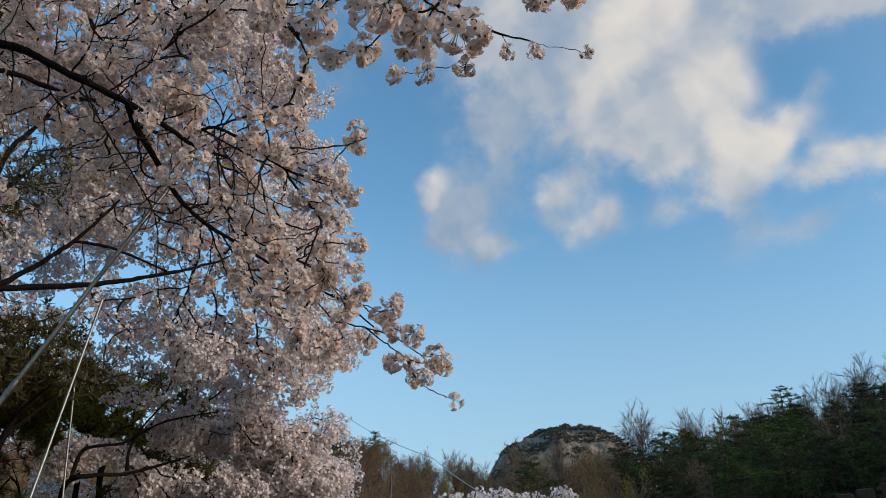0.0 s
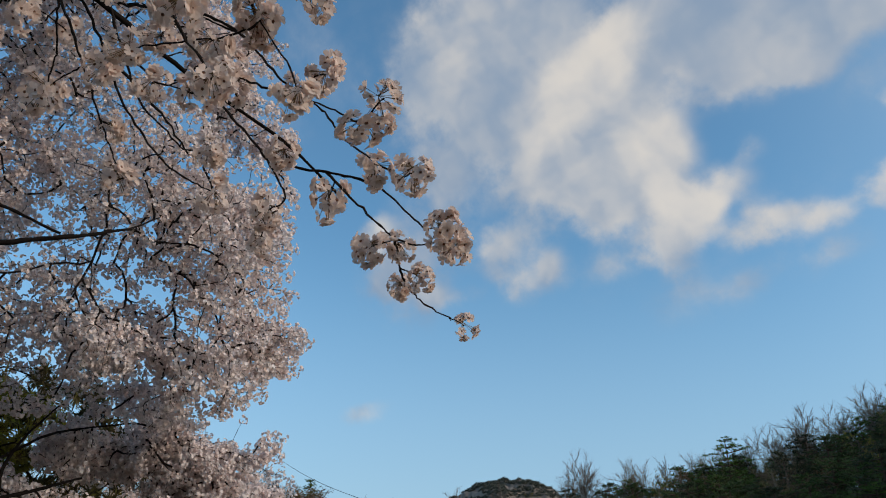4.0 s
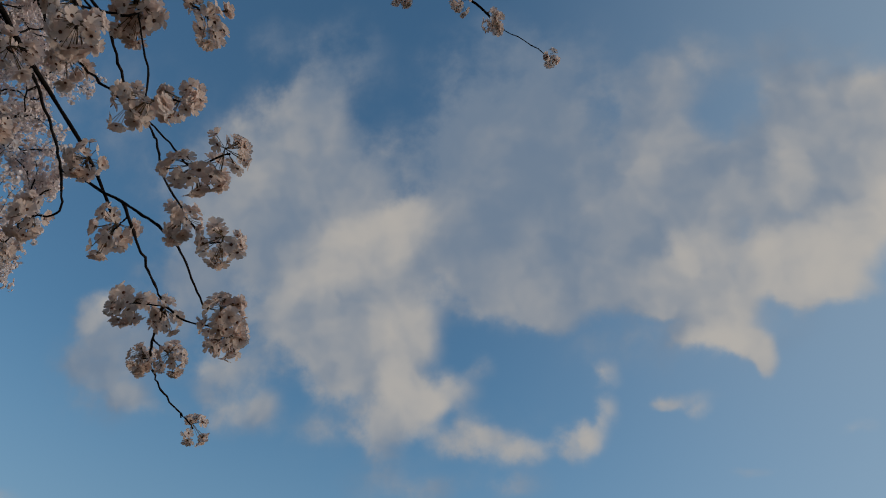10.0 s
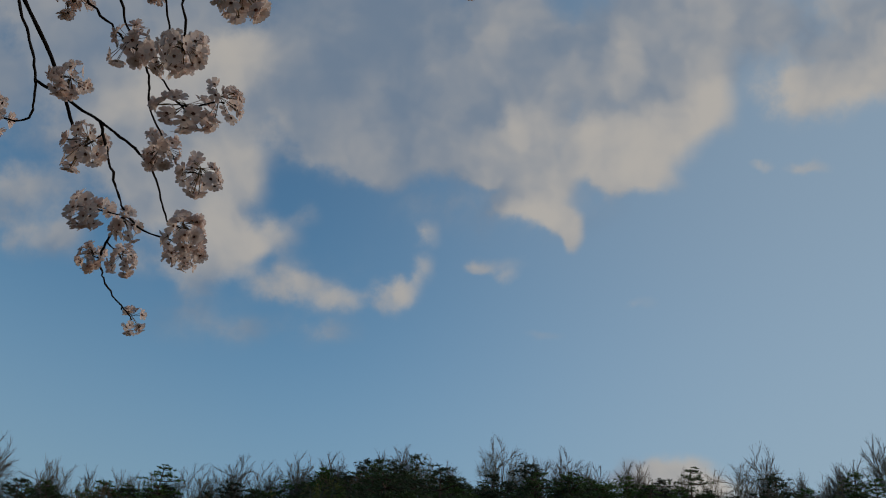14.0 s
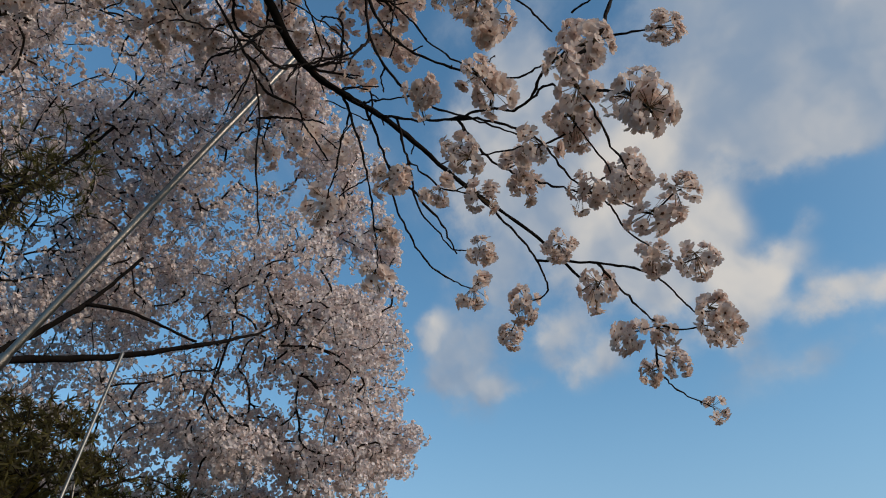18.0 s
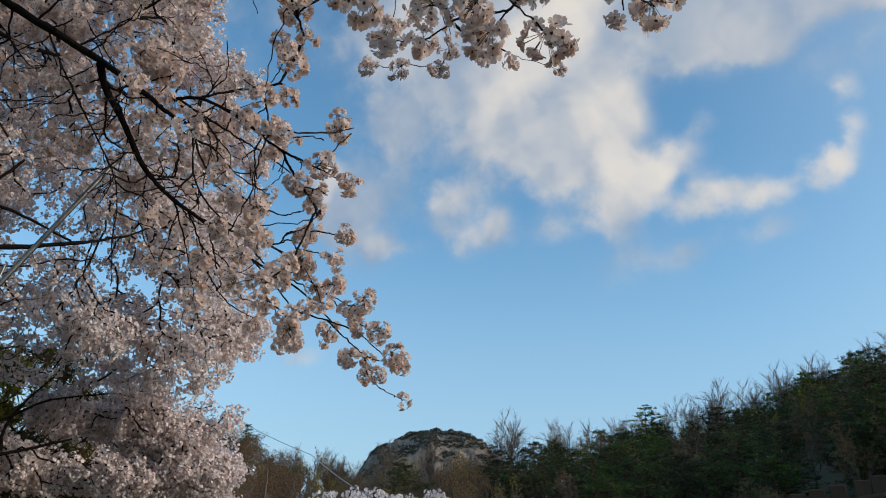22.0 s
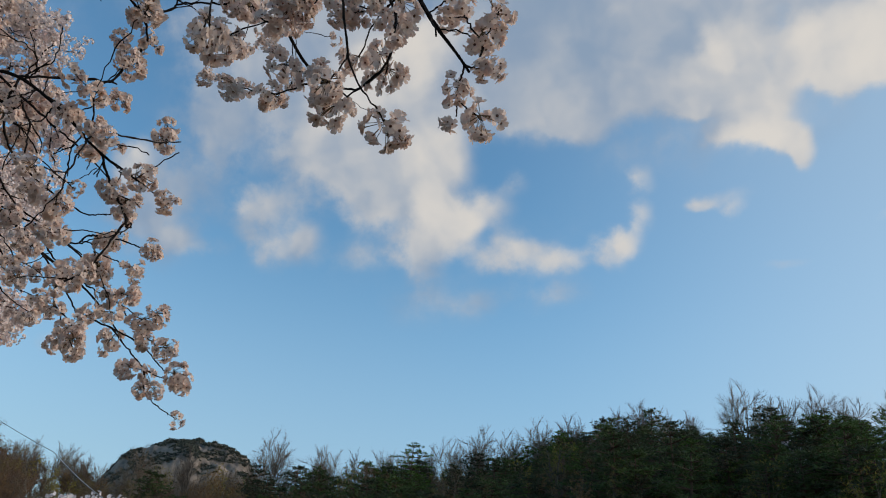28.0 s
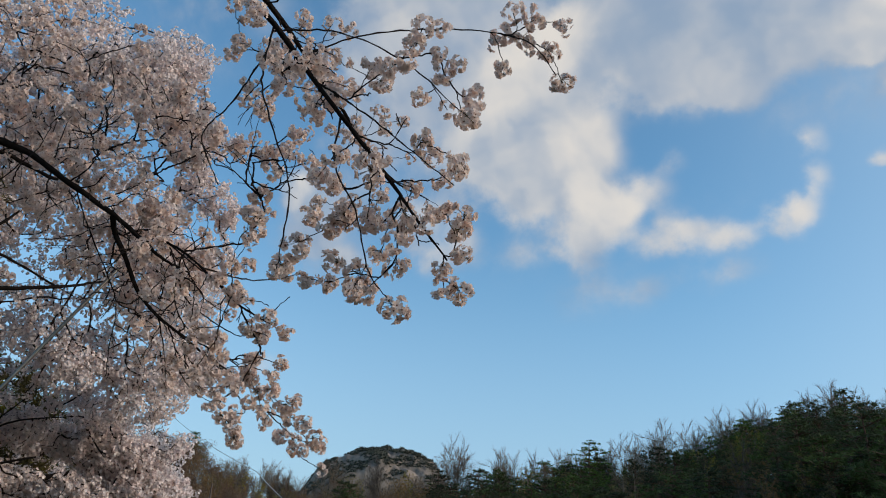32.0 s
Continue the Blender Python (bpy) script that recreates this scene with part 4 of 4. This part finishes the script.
# the upper part of the hanging spray
spray((0.19, 1.11, 3.42, 0.055), (0.04, 1.23, 3.57, 0.058), (-0.16, 1.31, 3.43, 0.058), (-0.26, 2.70, 4.12, 0.060), (0.30, 1.39, 3.34, 0.055), (0.12, 1.95, 3.47, 0.055), (-0.47, 1.58, 3.00, 0.055), (-0.67, 2.28, 3.57, 0.060),
      (-0.80, 2.61, 4.49, 0.060), (-0.12, 1.91, 4.36, 0.060), (-1.34, 3.16, 4.60, 0.060), (0.70, 1.23, 4.08, 0.052), (0.23, 1.17, 3.71, 0.050), (0.62, 1.20, 4.22, 0.055), (0.50, 1.22, 4.28, 0.060), (0.40, 1.25, 4.10, 0.050))
# high over the path
spray((0.92, 3.92, 4.70, 0.055), (0.60, 3.95, 4.74, 0.060), (0.42, 3.98, 4.76, 0.055), (0.14, 4.06, 4.68, 0.060), (-0.12, 4.11, 4.70, 0.070), (-0.32, 4.16, 4.72, 0.065), (0.19, 3.98, 4.78, 0.060))
fill = np.vstack((along(A[36:], 150, 0.60, -0.1), along(B, 60, 0.5, -0.2), along(C[:34], 60, 0.42, -0.1), along(D, 30, 0.6), along(E, 12, 0.45), along(K[:20], 22, 0.34, 0.05),
                  along(G[28:50], 30, 0.28, 0.0), along(G[22:44], 40, 0.5, 0.0), along(H[10:26], 50, 0.45),
                  lobe(26, (0.08, 1.35, 4.05), (0.35, 0.3, 0.3)), lobe(14, (0.50, 1.25, 4.30), (0.25, 0.2, 0.12)), lobe(55, (-1.4, 3.1, 4.75), (0.65, 0.6, 0.5)), lobe(42, (-0.65, 2.45, 4.35), (0.55, 0.5, 0.4)), lobe(80, (-2.2, 3.6, 5.1), (0.9, 0.8, 0.5))))
bare_ends = np.vstack((lobe(80, (-1.4, 3.1, 4.6), (0.7, 0.6, 0.5)), lobe(60, (-0.65, 2.45, 4.25), (0.55, 0.5, 0.4)), lobe(90, (-2.2, 3.5, 4.9), (0.9, 0.8, 0.5)), along(D, 70, 0.5), along(A[22:], 150, 0.55, 0.1), along(C[:40], 120, 0.36, 0.1), along(C[26:52], 16, 0.2, 0.1), along(K, 40, 0.3, 0.1), along(G[26:46], 60, 0.32, 0.05), along(B, 50, 0.45), along(E, 24, 0.45)))
solid = np.vstack(wood[1:])
fill = fill[[((solid - q) ** 2).sum(1).min() > 0.11 ** 2 for q in fill]]
fill = sunny_side(fill, [A, B, C[:40], D, E], 0.42)
near_pts = np.vstack((np.array(tufts), fill))
near_size = np.concatenate((girths, rng.uniform(0.043, 0.062, len(fill))))
tv, tf, ways = twigs(wood[1:], np.vstack((near_pts, bare_ends)), 0.0024, 0.32, 0.0062, 11, 0.05, 5, 1.5, 0.8, 0.0022)
child("twigwork", mesh_of("twigs", tv - np.array(near_tree.location), tf, [TWIG], smooth=True), near_tree, "fine dark drooping twigs", "stuff")
near_meshes = [mesh_of("blossom", v, t, [PETAL, EYE_RED, STALK], sl) for v, t, sl in NEAR_KINDS]
SINGLE = 300
for i in range(min(SINGLE, len(near_pts))):
    up = Vector((0, 0, 1)) * 0.8 - Vector(ways[i]) * 0.9 + Vector(rng.normal(0, 0.2, 3))
    at = Matrix.Translation(Vector(near_pts[i]) - near_tree.location) @ up.to_track_quat("Z", "Y").to_matrix().to_4x4() @ pose(0, 0, 0, 0, 0, rng.uniform(0, 360)) @ Matrix.Diagonal((*(near_size[i] * 0.97 * rng.uniform(0.8, 1.22, 3)), 1))
    if i < len(tufts):
        stalks, places = LAYOUTS[6 if i == 0 else i % 6]
        ob = child("blossom", stalks, near_tree)
        for k, m in enumerate(places):
            fl = child("flower", FLOWERS[(k + i) % len(FLOWERS)], ob)
            fl.matrix_basis = m
    else:
        ob = child("blossom", near_meshes[i % len(near_meshes)], near_tree)
    ob.matrix_basis = at
blossom_mass("blossom_mass", near_pts[SINGLE:], near_size[SINGLE:] * 1.0, NEAR_KINDS, near_tree, [PETAL, EYE_RED, STALK], "pale pink blossom clusters")


# ---- cherry trees behind it ----
def crown(tree, wood, lobes, size, kinds, thin=0.0028, cap=0.013, label="pale pink blossom clusters", more=1.0):
    P = np.vstack([lobe(int(l[0] * more), *l[1:]) for l in lobes])
    P = sunny_side(P, wood, 0.8)
    v, f, _ = twigs(wood, P, thin, 0.40, cap, 4, 0.04, 4)
    child("twigwork", mesh_of("crown_twigs", v - np.array(tree.location), f, [TWIG]), tree, "", "stuff")
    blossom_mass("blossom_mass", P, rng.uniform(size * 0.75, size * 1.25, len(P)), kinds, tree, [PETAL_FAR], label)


second = root("cherry_tree", (-6.3, 7.2, 0), "large cherry tree in full bloom with a forked dark trunk", "tree")
w = [stem("trunk", [(-6.3, 7.2, -0.2), (-6.1, 7.4, 1.8), (-5.68, 7.77, 3.71), (-5.42, 8.12, 4.59)], 0.11, 0.065, second, sides=12),
     stem("limb", [(-5.42, 8.12, 4.59), (-5.47, 8.03, 5.51), (-5.38, 8.05, 6.42), (-5.14, 8.20, 7.00), (-4.71, 8.29, 7.73)], 0.048, 0.018, second),
     stem("limb", [(-5.42, 8.12, 4.59), (-5.01, 8.25, 4.89), (-4.51, 8.40, 5.41), (-4.09, 8.50, 6.03)], 0.042, 0.016, second),
     stem("limb", [(-5.21, 8.21, 4.72), (-4.25, 8.63, 4.94), (-3.51, 8.93, 5.20), (-3.01, 9.29, 5.51)], 0.042, 0.015, second),
     stem("limb", [(-4.51, 8.40, 5.41), (-4.07, 8.51, 5.36), (-3.48, 8.83, 5.19)], 0.024, 0.012, second),
     stem("limb", [(-5.47, 8.03, 5.51), (-5.9, 8.6, 6.6), (-6.3, 9.2, 7.8)], 0.042, 0.016, second)]
crown(second, w, [(450, (-4.4, 10.3, 7.2), (1.6, 1.6, 1.3)), (420, (-2.8, 10.2, 6.4), (1.2, 1.6, 1.0)), (240, (-2.1, 10.4, 5.6), (0.8, 1.3, 0.8)), (400, (-2.7, 10.7, 4.5), (1.2, 1.4, 0.7)), (420, (-4.4, 10.8, 4.9), (1.5, 1.4, 1.0)),
                  (450, (-5.6, 9.8, 6.9), (1.5, 1.5, 1.3)), (420, (-3.9, 8.7, 8.3), (1.5, 1.6, 1.2)), (420, (-5.4, 8.5, 8.1), (1.5, 1.6, 1.2)), (420, (-6.9, 9.6, 5.5), (1.6, 1.5, 1.2)), (160, (-1.75, 11.5, 4.95), (0.6, 0.7, 0.35)), (170, (-2.3, 9.5, 8.4), (0.7, 0.9, 0.7)), (170, (-2.6, 8.5, 8.7), (0.7, 0.8, 0.6)), (170, (-2.1, 10.4, 7.5), (0.6, 0.8, 0.6)), (130, (-1.95, 10.9, 6.8), (0.5, 0.7, 0.5)), (150, (-3.0, 7.6, 8.2), (0.7, 0.7, 0.6)), (300, (-6.5, 11.4, 6.8), (1.3, 1.0, 1.0))], 0.070, MID_KINDS, more=1.55)

third = root("cherry_tree", (-5.0, 5.4, 0), "slender cherry tree in bloom with an upright dark trunk", "tree")
w = [stem("trunk", [(-5.0, 5.4, -0.2), (-5.02, 5.3, 1.8), (-5.11, 5.17, 3.45), (-5.30, 4.71, 4.71), (-5.47, 4.29, 5.90), (-5.58, 4.10, 6.52)], 0.075, 0.026, third, sides=12),
     stem("limb", [(-5.30, 4.71, 4.71), (-5.11, 4.88, 5.38), (-4.65, 5.27, 6.30), (-4.44, 5.64, 6.77)], 0.032, 0.012, third),
     stem("limb", [(-5.2, 4.9, 4.2), (-5.6, 4.8, 5.0), (-6.2, 4.6, 5.8)], 0.04, 0.015, third)]
crown(third, w, [(420, (-6.1, 6.9, 7.2), (1.5, 1.5, 1.3)), (400, (-5.6, 5.5, 7.3), (1.5, 1.4, 1.1)), (350, (-4.8, 6.5, 8.2), (1.5, 1.4, 1.1)), (420, (-7.3, 6.4, 5.3), (1.4, 1.5, 1.4)), (350, (-6.6, 4.9, 6.0), (1.2, 1.4, 1.3)),
                 (330, (-4.6, 4.9, 7.6), (1.4, 1.3, 0.9)), (300, (-5.6, 3.9, 6.9), (1.3, 1.3, 1.1)), (350, (-7.3, 7.4, 4.2), (1.4, 1.4, 1.1)), (300, (-7.2, 5.6, 3.6), (1.2, 1.2, 1.0))], 0.066, MID_KINDS, more=1.65)

fourth = root("cherry_tree", (-6.5, 14.5, 0), "spreading cherry tree with low branches of white-pink blossom", "tree")
w = [stem("trunk", [(-6.5, 14.5, -0.2), (-6.4, 14.6, 1.2), (-6.1, 14.8, 2.2)], 0.2, 0.13, fourth, sides=12),
     stem("limb", [(-6.1, 14.8, 2.2), (-5.2, 14.7, 2.9), (-4.2, 14.8, 3.4), (-3.2, 15.0, 3.7)], 0.09, 0.03, fourth),
     stem("limb", [(-6.1, 14.8, 2.2), (-6.4, 14.6, 3.4), (-6.2, 14.9, 4.6)], 0.08, 0.03, fourth),
     stem("limb", [(-6.0, 14.8, 2.3), (-5.0, 14.2, 2.4), (-4.0, 14.0, 2.7), (-3.0, 14.2, 2.8)], 0.07, 0.02, fourth),
     stem("limb", [(-6.3, 14.5, 1.6), (-5.8, 12.2, 2.5), (-5.12, 10.77, 2.88), (-4.44, 11.06, 3.01), (-3.69, 11.3, 3.28)], 0.06, 0.012, fourth),
     stem("bough", [(-5.12, 10.77, 2.88), (-5.0, 10.77, 3.29), (-4.54, 10.96, 3.42), (-4.05, 11.09, 3.74), (-3.4, 11.6, 4.0)], 0.03, 0.008, fourth),
     stem("bough", [(-4.47, 11.05, 3.04), (-4.47, 11.0, 3.32), (-4.31, 11.0, 3.68), (-4.01, 11.03, 4.07)], 0.028, 0.008, fourth)]
crown(fourth, w, [(700, (-4.4, 15.2, 3.3), (2.0, 1.6, 1.0)), (500, (-2.9, 15.0, 2.8), (1.3, 1.4, 0.8)), (400, (-6.6, 15.4, 3.0), (1.6, 1.5, 0.9)), (250, (-4.0, 15.5, 4.4), (1.4, 1.3, 0.7)),
                  (330, (-5.1, 11.5, 3.2), (0.7, 0.7, 0.35)), (200, (-4.2, 11.9, 2.9), (0.8, 0.7, 0.35)), (330, (-3.8, 12.0, 3.75), (0.8, 0.7, 0.4)), (380, (-3.2, 12.1, 4.1), (0.9, 0.8, 0.5)), (420, (-2.6, 12.3, 3.55), (0.9, 0.8, 0.4)),
                  (380, (-2.15, 12.4, 3.05), (0.75, 0.7, 0.4)), (150, (-1.6, 12.5, 3.2), (0.5, 0.6, 0.13)), (300, (-3.1, 12.2, 2.9), (0.8, 0.7, 0.35)), (160, (-1.95, 12.4, 3.95), (0.45, 0.6, 0.35))], 0.070, MID_KINDS, more=1.2)


# ---- poles, cable, fence ----
def prop_pole(foot, top, r):
    ob = root("metal_pole", foot, "slim brushed steel pole leaning up into the blossom", "pole", "steel poles under the trees")
    a, b = Vector((0, 0, 0)), Vector(top) - Vector(foot)
    mid = a.lerp(b, 0.62)
    for name, p, q, k in (("lower_tube", a, mid, 1.0), ("upper_tube", mid, b, 0.82)):
        v, f = tube(np.array([p.lerp(q, i / 8) for i in range(9)]), np.full(9, r * k), 16)
        child(name, mesh_of(name, v, f, [STEEL], smooth=True), ob)
    d = b.normalized() * 0.05
    v, f = tube(np.array([mid - d, mid - d * 0.6, mid + d * 0.6, mid + d]), np.array([r * 1.02, r * 1.18, r * 1.18, r * 1.02]), 16)
    child("collar", mesh_of("collar", v, f, [STEEL], smooth=True), ob)
    v, f = tube(np.array([b - d * 0.2, b, b + d * 0.3]), np.array([r * 0.86, r * 0.86, r * 0.2]), 16)
    child("end_cap", mesh_of("end_cap", v, f, [PLASTIC], smooth=True), ob)
    return ob


prop_pole((-3.50, 3.70, 0.0), (-1.56, 4.14, 4.1), 0.0160)
prop_pole((-3.62, 6.25, 0.0), (-3.38, 7.06, 4.17), 0.0160)
prop_pole((-4.10, 9.00, 0.0), (-4.60, 9.30, 3.90), 0.0160)


def leaf_mass(name, points, n, size, blade, mat, parent, flat=1.0):
    V, T, base = [], [], 0
    for p in points:
        v, t = clump(n, size * rng.uniform(0.7, 1.2), flat, blade)
        V.append(v + p - np.array(parent.location)), T.append(t + base)
        base += len(v)
    return child(name, mesh_of(name, np.vstack(V), np.vstack(T), [mat]), parent, "", "stuff")


# a leaning tree with narrow olive leaves under the cherries
leaning = root("leaning_tree", (-4.9, 3.9, 0), "leaning tree with sparse narrow olive-brown leaves", "tree")
w = [stem("trunk", [(-4.9, 3.9, -0.2), (-4.6, 4.3, 1.6), (-4.27, 4.83, 3.49), (-4.17, 5.03, 3.84), (-3.93, 5.40, 4.28), (-3.73, 5.69, 4.68), (-3.59, 5.90, 5.10)], 0.04, 0.013, leaning),
     stem("limb", [(-4.27, 4.83, 3.49), (-4.5, 4.95, 3.9), (-4.7, 5.0, 4.4)], 0.02, 0.008, leaning)]
P = np.vstack((along(w[0][28:], 200, 0.42, 0.0), along(w[1], 120, 0.38), lobe(320, (-4.55, 4.9, 3.5), (0.55, 0.5, 0.75))))
v, f, _ = twigs(w, P, 0.0025, 0.4, 0.01, 5, 0.03, 4)
child("twigwork", mesh_of("leaning_twigs", v - np.array(leaning.location), f, [TWIG]), leaning, "", "stuff")
leaf_mass("foliage", P, 9, 0.11, 0.008, OLIVE, leaning)

# a low olive-brown tree whose leafy layers reach in front of the far blossom
low = root("olive_brown_tree", (-5.9, 9.3, 0), "slight tree with layers of dull olive-brown leaves", "tree", "olive-brown trees")
w = [stem("trunk", [(-5.9, 9.3, -0.2), (-5.7, 9.2, 1.6), (-5.2, 9.1, 3.2), (-4.8, 9.0, 4.1)], 0.06, 0.018, low), stem("limb", [(-5.2, 9.1, 3.2), (-4.8, 9.5, 3.8), (-4.2, 9.9, 4.15)], 0.03, 0.01, low),
     stem("limb", [(-5.4, 9.15, 2.7), (-5.0, 8.8, 3.3), (-4.5, 8.6, 3.7)], 0.03, 0.01, low)]
P = np.vstack((lobe(130, (-4.8, 8.9, 4.25), (0.8, 0.7, 0.3)), lobe(140, (-4.9, 8.6, 3.7), (0.9, 0.7, 0.35)), lobe(80, (-4.35, 9.8, 4.1), (0.7, 0.6, 0.22)), lobe(60, (-5.6, 9.0, 4.4), (0.8, 0.7, 0.35))))
v, f, _ = twigs(w, P, 0.0035, 0.4, 0.012, 5, 0.02, 4)
child("twigwork", mesh_of("low_twigs", v - np.array(low.location), f, [TWIG]), low, "", "stuff")
leaf_mass("foliage", P, 14, 0.12, 0.012, OLIVE, low)

# a dense russet thicket under the trees
thicket = root("russet_thicket", (-9.5, 8.0, 0), "dense dark russet thicket behind the cherry trunks", "bush")
w = [stem("trunk", [(-9.5, 8.0, -0.2), (-9.4, 8.0, 1.5), (-9.3, 7.9, 3.2)], 0.09, 0.03, thicket), stem("limb", [(-9.5, 8.0, 0.8), (-9.0, 9.2, 2.4), (-8.6, 10.2, 3.6)], 0.06, 0.02, thicket)]
P = np.vstack((lobe(420, (-9.6, 7.6, 3.8), (1.8, 1.8, 2.3)), lobe(380, (-8.7, 10.4, 3.2), (1.9, 1.6, 1.9)), lobe(300, (-9.6, 5.2, 3.6), (1.5, 1.5, 2.3)), lobe(300, (-9.4, 9.6, 5.6), (1.3, 1.3, 0.9)), lobe(420, (-7.88, 6.02, 5.92), (0.9, 0.9, 0.6)), lobe(380, (-8.00, 6.26, 5.44), (0.9, 0.9, 0.7)), lobe(380, (-7.77, 7.03, 4.80), (1.2, 1.2, 0.7))))
v, f, _ = twigs(w, P, 0.004, 0.4, 0.03, 4, 0.0, 4)
child("twigwork", mesh_of("thicket_twigs", v - np.array(thicket.location), f, [TWIG]), thicket, "", "stuff")
leaf_mass("foliage", P, 20, 0.26, 0.03, DRY, thicket)

# olive-brown trees that close the view under the cherries
for bx, by, parts in ((-8.0, 12.6, ((330, (-7.9, 12.5, 4.6), (1.9, 1.5, 1.7)), (260, (-8.6, 12.2, 2.6), (1.8, 1.4, 1.5)))), (-4.9, 14.0, ((230, (-4.9, 14.0, 4.4), (1.3, 1.2, 1.2)), (160, (-4.8, 14.0, 2.6), (1.3, 1.2, 1.1)))), (-8.6, 10.9, ((300, (-8.0, 11.4, 4.7), (1.3, 1.0, 0.9)), (260, (-6.9, 12.0, 4.5), (1.0, 0.9, 0.55)), (200, (-8.4, 10.6, 5.7), (1.0, 0.9, 0.5))))):
    olive = root("olive_brown_tree", (bx, by, 0), "bushy tree with dull olive-brown young leaves", "tree", "olive-brown trees")
    w = [stem("trunk", [(bx, by, -0.2), (bx + 0.1, by, 1.5), (bx, by + 0.1, 3.6)], 0.10, 0.03, olive)]
    P = np.vstack([lobe(*q) for q in parts])
    v, f, _ = twigs(w, P, 0.004, 0.4, 0.03, 4, 0.0, 4)
    child("twigwork", mesh_of("olive_twigs", v - np.array(olive.location), f, [TWIG]), olive, "", "stuff")
    leaf_mass("foliage", P, 22, 0.19, 0.018, BUD if bx < -6 else OLIVE, olive)

# a fresh green tree beyond the poles
willow = root("green_tree", (-6.2, 13.2, 0), "tree in fresh yellow-green leaf beyond the poles", "tree")
w = [stem("trunk", [(-6.2, 13.2, -0.2), (-6.15, 13.2, 1.6), (-6.1, 13.1, 3.2)], 0.10, 0.04, willow)]
P = np.vstack((lobe(1000, (-6.1, 13.0, 4.25), (1.4, 1.1, 0.75)), lobe(160, (-7.6, 12.4, 2.6), (1.2, 1.0, 0.9)), lobe(120, (-7.5, 12.4, 4.6), (1.1, 1.0, 0.8))))
v, f, _ = twigs(w, P, 0.004, 0.4, 0.03, 4, 0.03, 4)
child("twigwork", mesh_of("green_twigs", v - np.array(willow.location), f, [TWIG]), willow, "", "stuff")
leaf_mass("foliage", P, 18, 0.13, 0.013, GREEN, willow)


# blossoming cherries and a white magnolia farther off
def far_blossom(name, label, x, y, tall, wide, n, size):
    z = height(x, y)
    ob = root(name, (x, y, z), label, "tree")
    w = [stem("trunk", [(x, y, z - 0.3), (x + 0.1, y, z + tall * 0.4), (x, y + 0.1, z + tall * 0.8)], 0.13, 0.03, ob, sides=8)]
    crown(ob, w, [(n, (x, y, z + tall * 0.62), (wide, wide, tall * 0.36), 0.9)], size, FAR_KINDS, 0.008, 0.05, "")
    return ob


far_blossom("cherry_tree", "cherry tree in pale bloom below the brown hillside", 2.0, 38.0, 4.6, 3.2, 520, 0.17)
far_blossom("cherry_tree", "cherry tree in pale bloom below the brown hillside", 5.5, 42.0, 4.4, 2.6, 420, 0.17)
far_blossom("cherry_tree", "pale cherry tree low in front of the pines", 6.0, 27.0, 3.9, 1.6, 380, 0.12)
far_blossom("magnolia_tree", "white blossoming tree among the dark pines", 47.0, 38.0, 5.5, 1.3, 70, 0.12)


far_blossom("cherry_tree", "thinly blossoming cherry tree at the foot of the brown hill", -4.8, 29.0, 7.6, 1.9, 330, 0.11)


# ---- stepped timber palisade with a log rail ----
palisade = root("palisade", (8.0, 10.0, 0), "stepped palisade of weathered timber posts beside a climbing path", "fence")
for i in range(20):
    a = radians(25.3 + i * 1.33)
    x, y = 11.5 * math.sin(a) - 0.17, 11.5 * math.cos(a) + 0.7
    top = 2.53 + i * 0.054
    bm = bmesh.new()
    bmesh.ops.create_cube(bm, size=1.0, matrix=Matrix.Diagonal((0.21, 0.16, top + 0.4, 1)))
    bmesh.ops.bevel(bm, geom=bm.edges[:], offset=0.015, segments=1, affect="EDGES")
    ob = part("post", bm, TIMBER, palisade)
    ob.matrix_basis = Matrix.Translation(Vector((x, y, (top - 0.4) / 2)) - palisade.location) @ pose(0, 0, 0, rng.normal(0, 0.6), rng.normal(0, 0.6), -math.degrees(a) + rng.normal(0, 2))
rail = [(11.0 * math.sin(radians(b)) - 0.17, 11.0 * math.cos(radians(b)) + 0.7, 2.41 + (b - 27) * 0.031) for b in np.linspace(20, 54, 9)]
stem("rail", rail, 0.042, 0.04, palisade, TIMBER, rough=0.03, n=24)

# ---- overhead cable and its thin post ----
cable = root("overhead_cable", (-1.5, 33.0, 0), "thin pale cable strung from a slender post", "cable")
stem("post", [(-1.98, 29.8, height(-1.98, 29.8) - 0.3), (-1.96, 29.8, 3.0), (-1.98, 29.8, 5.35)], 0.05, 0.035, cable, BARE, 8, 0.02)
ends = [(-6.77, 49.5, 11.8), (-0.41, 32.9, 6.4), (2.3, 13.5, 2.3)]
for p, q in zip(ends[:-1], ends[1:]):
    p, q = np.array(p), np.array(q)
    f = np.linspace(0, 1, 20)[:, None]
    path = p + (q - p) * f
    path[:, 2] -= 0.25 * np.sin(f[:, 0] * np.pi)
    v, fc = tube(path - np.array(cable.location), np.full(20, 0.014), 6)
    child("wire", mesh_of("wire", v, fc, [CABLE], smooth=True), cable)
